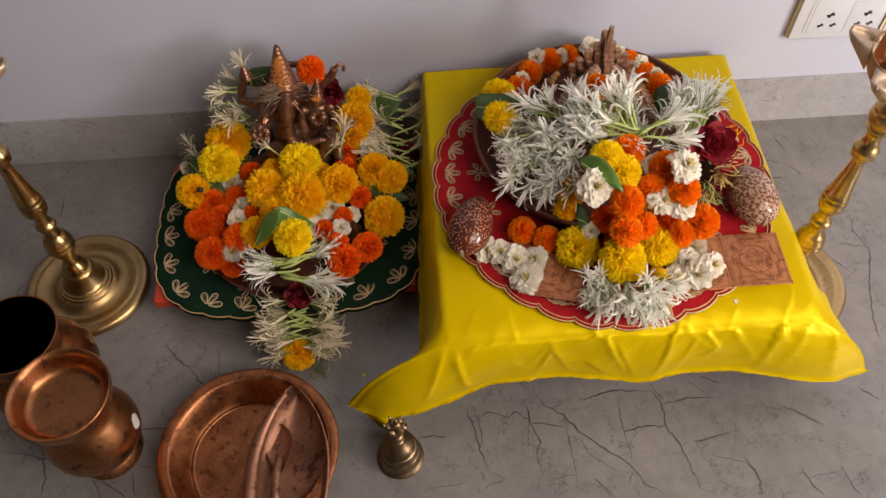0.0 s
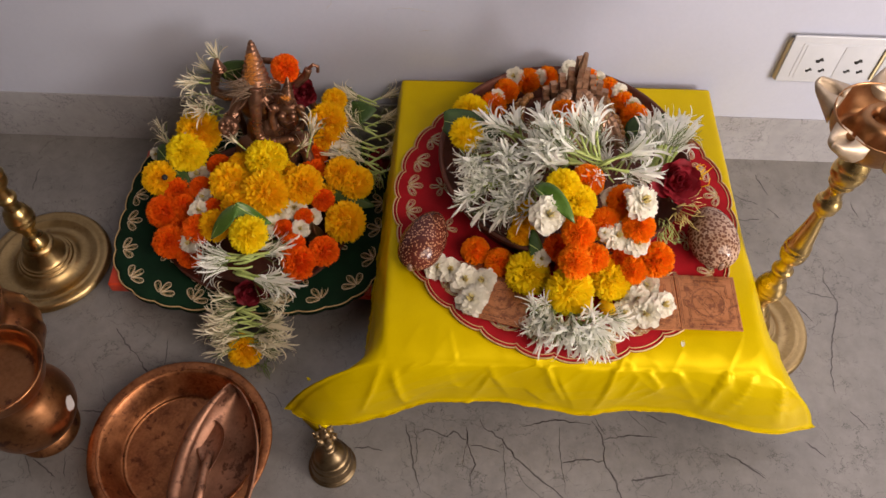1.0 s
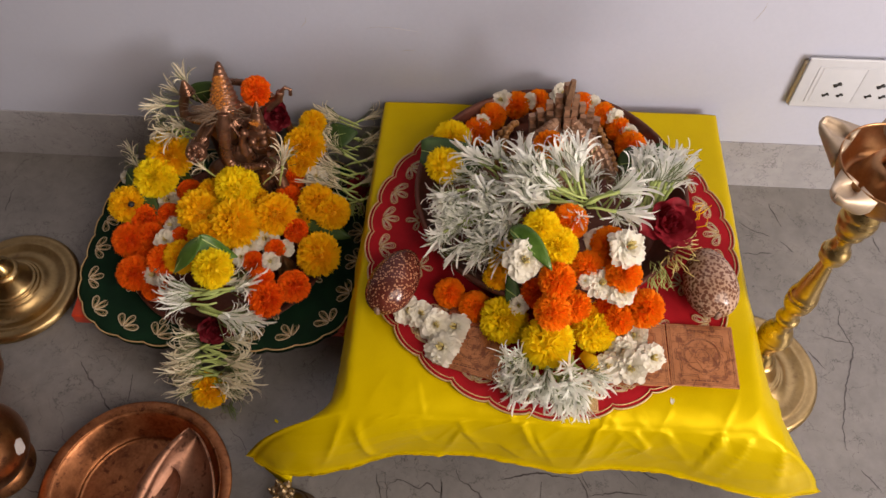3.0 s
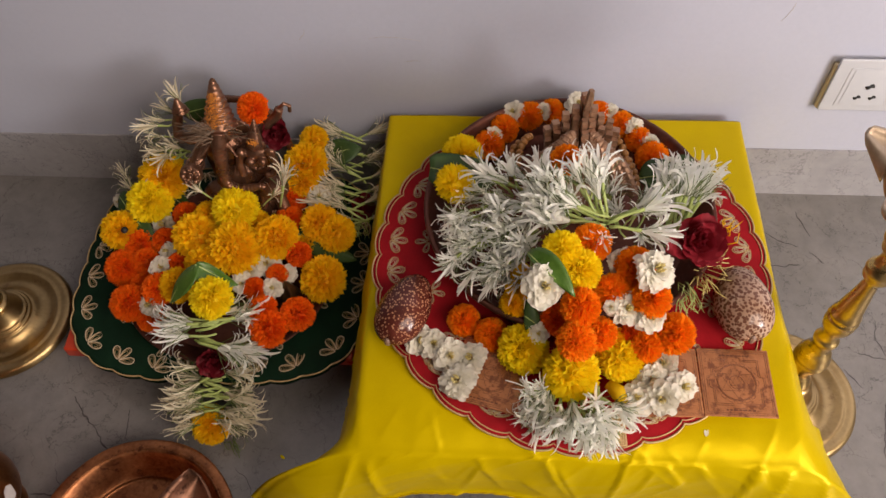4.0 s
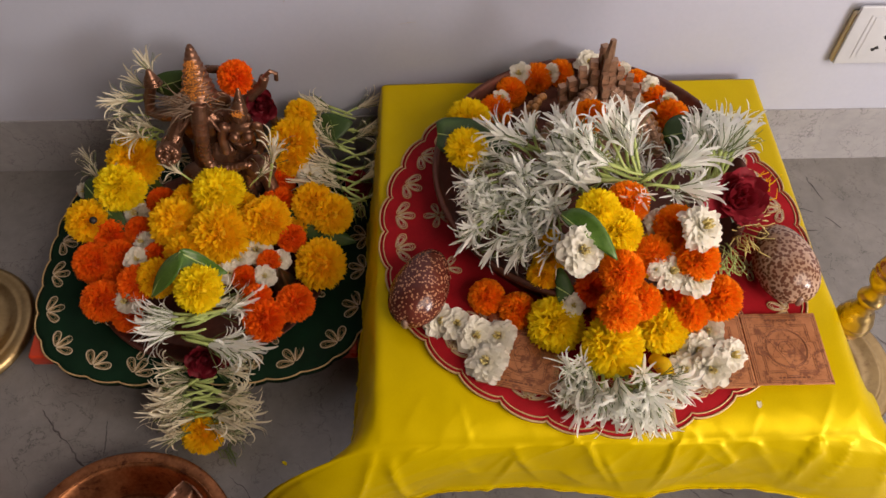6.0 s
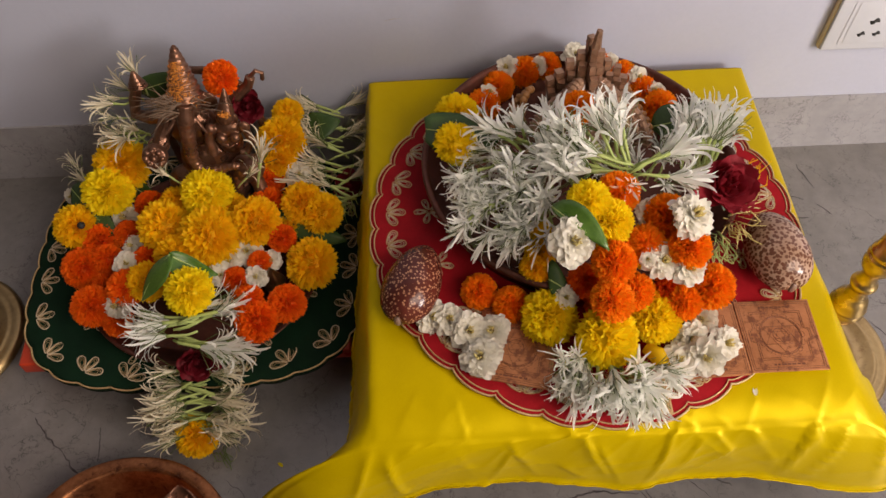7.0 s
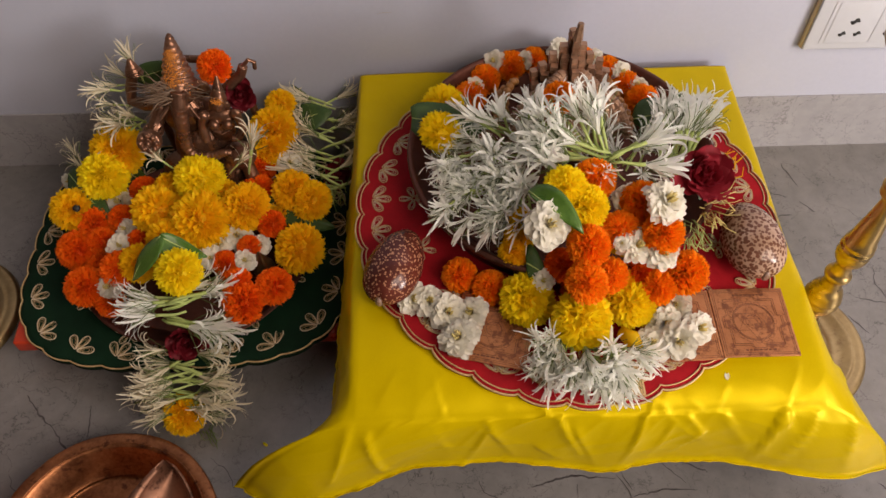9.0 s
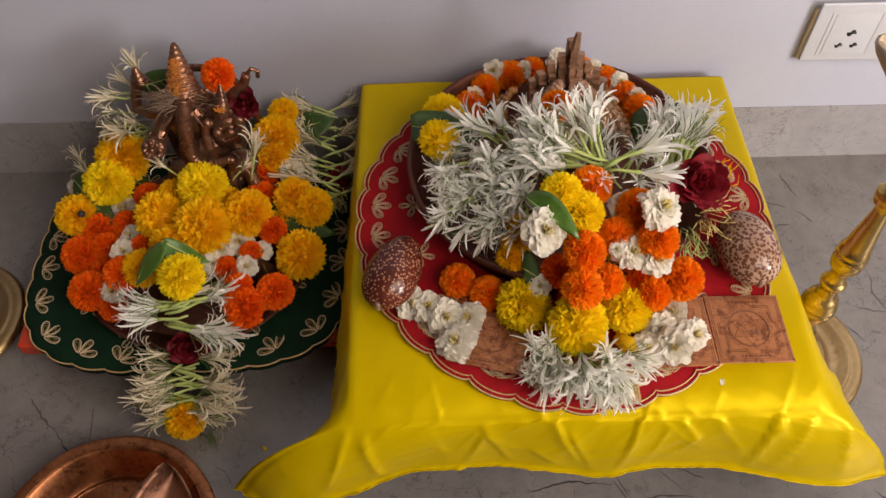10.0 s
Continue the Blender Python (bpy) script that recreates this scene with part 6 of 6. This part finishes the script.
def rose(x, y, z, r, material, label, up):
    rnd = random.Random(int(1000 * r))
    core = bmesh.new()
    ball(core, (0, 0, 0.0025), 0.0028, (1, 1, 1.4), 12, 8)
    ob = tagged(solid("rose", core, material), label, "flower")
    for count, lift, length, wide, start in ((6, 0.75, 0.0100, 0.0056, 0.0022), (6, 1.0, 0.0095, 0.0050, 0.0016), (5, 1.2, 0.0088, 0.0042, 0.0010), (4, 1.4, 0.0080, 0.0030, 0.0006), (3, 1.5, 0.0078, 0.0018, 0.0002)):
        off = rnd.uniform(0, 6)
        for k in range(count):
            bm = bmesh.new()
            petal_grid(bm, length * rnd.uniform(0.9, 1.12), wide, lift + rnd.uniform(-0.15, 0.15), rnd.uniform(-0.3, 0.9), off + 2 * math.pi * k / count, start, 7, 6, 0.45, 0.0017, rnd)
            part("petal", bm, material, ob)
    for k in range(5):
        sep = bmesh.new()
        petal_grid(sep, 0.007, 0.0016, 0.1, 0.6, 2 * math.pi * k / 5, 0.001, 4, 2)
        part("sepal", sep, M_LEAF_DARK, ob)
    ob.matrix_world = aim(Vector((x, y, z)) + SIGHT * r * 0.75, up, 0.7, r / 0.0100)
    return ob


rose(0.307, 0.682, 0.207, 0.0230, M_ROSE, "crumpled crimson rose beside white lilies", (0.15, -0.45, 0.9))
rose(-0.131, 0.618, 0.080, 0.0165, M_ROSE_DARK, "dark red rose in the lily garland", (0.1, -0.8, 0.6))
rose(-0.088, 0.828, 0.172, 0.0150, M_ROSE_DARK, "dark red rose behind the seated statue", (0.2, -0.7, 0.6))
rose(-0.004, 0.800, 0.088, 0.014, M_ROSE_DARK, "dark red rose beside the lily bundle", (0.2, -0.7, 0.6))


def leaf(corners, fold, material, label, name="leaf", blunt=0.75):
    """A leaf from its stalk to its tip: corners = stalk, left, tip, right; fold lifts the two halves."""
    s, a, t, b = [Vector(q) for q in corners]
    nrm = (t - s).cross(b - a).normalized()
    bm = bmesh.new()
    rows = []
    n = 9
    for i in range(n + 1):
        f = i / n
        mid = s.lerp(t, f) - nrm * fold * math.sin(math.pi * f)
        w = math.sin(math.pi * min(1, 0.04 + 0.95 * f ** 0.85)) ** blunt
        left, right = (a - (s + t) / 2) * w, (b - (s + t) / 2) * w
        row = []
        for k in range(-3, 4):
            u = abs(k) / 3
            off = (left if k < 0 else right) * u
            row.append(bm.verts.new(mid + off + nrm * (fold * 0.8 * u - 0.25 * fold * u * u + 0.0004 * math.sin(5 * f + k))))
        rows.append(row)
    for r1, r2 in zip(rows, rows[1:]):
        for k in range(6):
            bm.faces.new((r1[k], r1[k + 1], r2[k + 1], r2[k]))
    ob = tagged(solid(name, bm, material), label, "leaf", "leaves")
    mod = ob.modifiers.new("thickness", "SOLIDIFY")
    mod.thickness = 0.0006
    rib = bmesh.new()
    tube(rib, [s.lerp(t, i / 8) - nrm * fold * math.sin(math.pi * i / 8) + nrm * 0.0003 for i in range(9)], 0.0006, 5, lambda q: 1.1 - 0.8 * q)
    part("midrib", rib, M_STEM, ob)
    return ob


leaf([(0.073, 0.770, 0.192), (0.102, 0.783, 0.197), (0.134, 0.760, 0.194), (0.102, 0.745, 0.186)], -0.003, M_LEAF_DARK, "folded dark green betel leaf on the dish's rim", blunt=0.28)
leaf([(0.160, 0.650, 0.234), (0.184, 0.640, 0.242), (0.196, 0.612, 0.230), (0.173, 0.630, 0.234)], 0.004, M_LEAF, "glossy green leaf beside a yellow marigold")
leaf([(0.268, 0.768, 0.186), (0.284, 0.784, 0.196), (0.310, 0.772, 0.190), (0.292, 0.756, 0.182)], 0.003, M_LEAF_DARK, "green leaf behind the white lilies")
leaf([(0.300, 0.776, 0.188), (0.312, 0.790, 0.194), (0.334, 0.770, 0.186), (0.318, 0.758, 0.180)], 0.003, M_LEAF_DARK, "green leaf behind the white lilies")
leaf([(-0.148, 0.692, 0.134), (-0.132, 0.694, 0.130), (-0.110, 0.681, 0.117), (-0.136, 0.672, 0.126)], -0.003, M_LEAF, "folded bright green leaf over a yellow marigold", blunt=0.9)
leaf([(-0.147, 0.692, 0.135), (-0.166, 0.684, 0.122), (-0.175, 0.665, 0.107), (-0.152, 0.668, 0.124)], -0.003, M_LEAF, "folded bright green leaf over a yellow marigold", blunt=0.9)
leaf([(-0.078, 0.766, 0.090), (-0.044, 0.762, 0.092), (-0.004, 0.734, 0.086), (-0.046, 0.736, 0.080)], 0.003, M_LEAF_DARK, "dark green leaf under deep yellow petals")
leaf([(-0.262, 0.794, 0.104), (-0.236, 0.784, 0.106), (-0.214, 0.744, 0.088), (-0.246, 0.758, 0.090)], 0.003, M_LEAF_DARK, "dark green leaf under yellow marigolds")
leaf([(-0.214, 0.808, 0.090), (-0.200, 0.806, 0.098), (-0.178, 0.780, 0.094), (-0.200, 0.780, 0.086)], 0.003, M_LEAF_DARK, "dark green leaf beside the statue")
leaf([(-0.188, 0.850, 0.172), (-0.172, 0.858, 0.186), (-0.142, 0.856, 0.184), (-0.160, 0.848, 0.166)], 0.003, M_LEAF_DARK, "dark green leaf behind the seated statue")
leaf([(-0.045, 0.862, 0.100), (-0.036, 0.872, 0.114), (-0.010, 0.862, 0.112), (-0.026, 0.846, 0.102)], 0.003, M_LEAF_DARK, "dark green leaf behind the lily bundle")
leaf([(0.160, 0.622, 0.180), (0.166, 0.634, 0.186), (0.176, 0.612, 0.176), (0.166, 0.606, 0.172)], 0.002, M_LEAF_DARK, "dark leaf scrap under a white flower")


def fibres(count, base, toward, material, label, long=0.02, name="flower_shreds"):
    bm = bmesh.new()
    for k in range(count):
        b = Vector([v + flower_rnd.uniform(-0.007, 0.007) for v in base])
        d = Vector([v + flower_rnd.uniform(-0.5, 0.5) for v in toward]).normalized() * long * flower_rnd.uniform(0.6, 1.2)
        side = Vector([flower_rnd.uniform(-0.005, 0.005) for _ in range(3)])
        tube(bm, [b, b + d * 0.5 + side, b + d], flower_rnd.uniform(0.0003, 0.0008), 4, lambda s: 1.1 - 0.6 * s)
    return tagged(solid(name, bm, material), label, "petals", kind="stuff")


fibres(20, (0.314, 0.668, 0.178), (0.3, -0.6, 0.1), M_CENTRE, "loose yellow petal shreds beside the rose")
fibres(20, (0.318, 0.682, 0.182), (0.6, 0.2, 0.1), M_CENTRE, "loose yellow petal shreds beside the rose")
fibres(16, (0.330, 0.702, 0.190), (0.4, 0.3, 0.3), M_OCHRE, "loose golden petal shreds beside the rose", 0.016)
fibres(26, (0.300, 0.655, 0.172), (0.1, -0.9, -0.1), M_STEM, "loose pale green shreds beside the rose")
fibres(46, (-0.140, 0.800, 0.200), (-0.9, -0.1, 0.0), M_FIBRE, "fine stray fibres over the statue's forehead", 0.028)
fibres(7, (-0.122, 0.802, 0.200), (0.9, 0.0, 0.0), M_FIBRE, "fine stray fibres beside the statue's crown", 0.024)
fibres(20, (-0.012, 0.788, 0.078), (0.2, -0.9, 0.0), M_STEM, "loose green shreds beside the lily bundle", 0.026)
fibres(12, (-0.118, 0.565, 0.010), (0.4, -0.6, 0.0), M_FILAMENT, "thin dry stems at the garland's end", 0.014)


def turmeric():
    bm = bmesh.new()
    tube(bm, [(0.232, 0.577, 0.148), (0.240, 0.569, 0.149), (0.246, 0.561, 0.147)], 0.0055, 10, lambda s: 0.8 + 0.5 * math.sin(math.pi * s))
    return tagged(solid("turmeric_root", bm, M_OCHRE), "small piece of ochre turmeric root on the mat", "root")


turmeric()


def loose_petal(x, y, z, spin, size, material, label):
    bm = bmesh.new()
    petal_grid(bm, 0.008, 0.0022, 0.12, 0.3, 0, 0.0, 4, 3, 0.8)
    ob = tagged(solid("loose_petal", bm, material), label, "petal", "loose petals")
    ob.matrix_world = pose(x, y, z, 0, 0, spin) @ Matrix.Diagonal((size, size, size, 1))
    return ob


loose_petal(0.3125, 0.541, 0.1305, 80, 0.9, M_WHITE, "single white petal on the yellow cloth")
loose_petal(-0.075, 0.520, 0.0008, 40, 0.6, M_WHITE, "single white petal scrap on the floor")
loose_petal(-0.066, 0.552, 0.0008, 140, 0.7, M_YELLOW, "single yellow petal on the floor")
loose_petal(0.325, 0.845, 0.1385, 25, 0.6, M_YELLOW, "tiny yellow petal on the yellow cloth")


def scrap(x, y, z, r, scale, material, name, label, category):
    bm = bmesh.new()
    ball(bm, (0, 0, 0), r, scale, 12, 8)
    ob = tagged(solid(name, bm, material), label, category)
    ob.location = (x, y, z)
    return ob


scrap(-0.2440, 0.7500, 0.1045, 0.0036, (1, 1, 0.9), M_BLACK, "dark_bead", "small dark bead among yellow marigold petals", "bead")


def metal_leaf_cup():
    bm = bmesh.new()
    lathe(bm, rounded([(0.0004, 0.0), (0.007, 0.001), (0.010, 0.006), (0.008, 0.014), (0.003, 0.024), (0.0008, 0.030)], 3), 24, lambda a, z: 1 + 0.12 * math.sin(5 * a))
    ob = tagged(solid("pointed_finial", bm, M_BRASS_DULL), "small pointed brass cup among orange marigolds", "finial")
    ob.location = (-0.071, 0.700, 0.066)
    return ob


metal_leaf_cup()
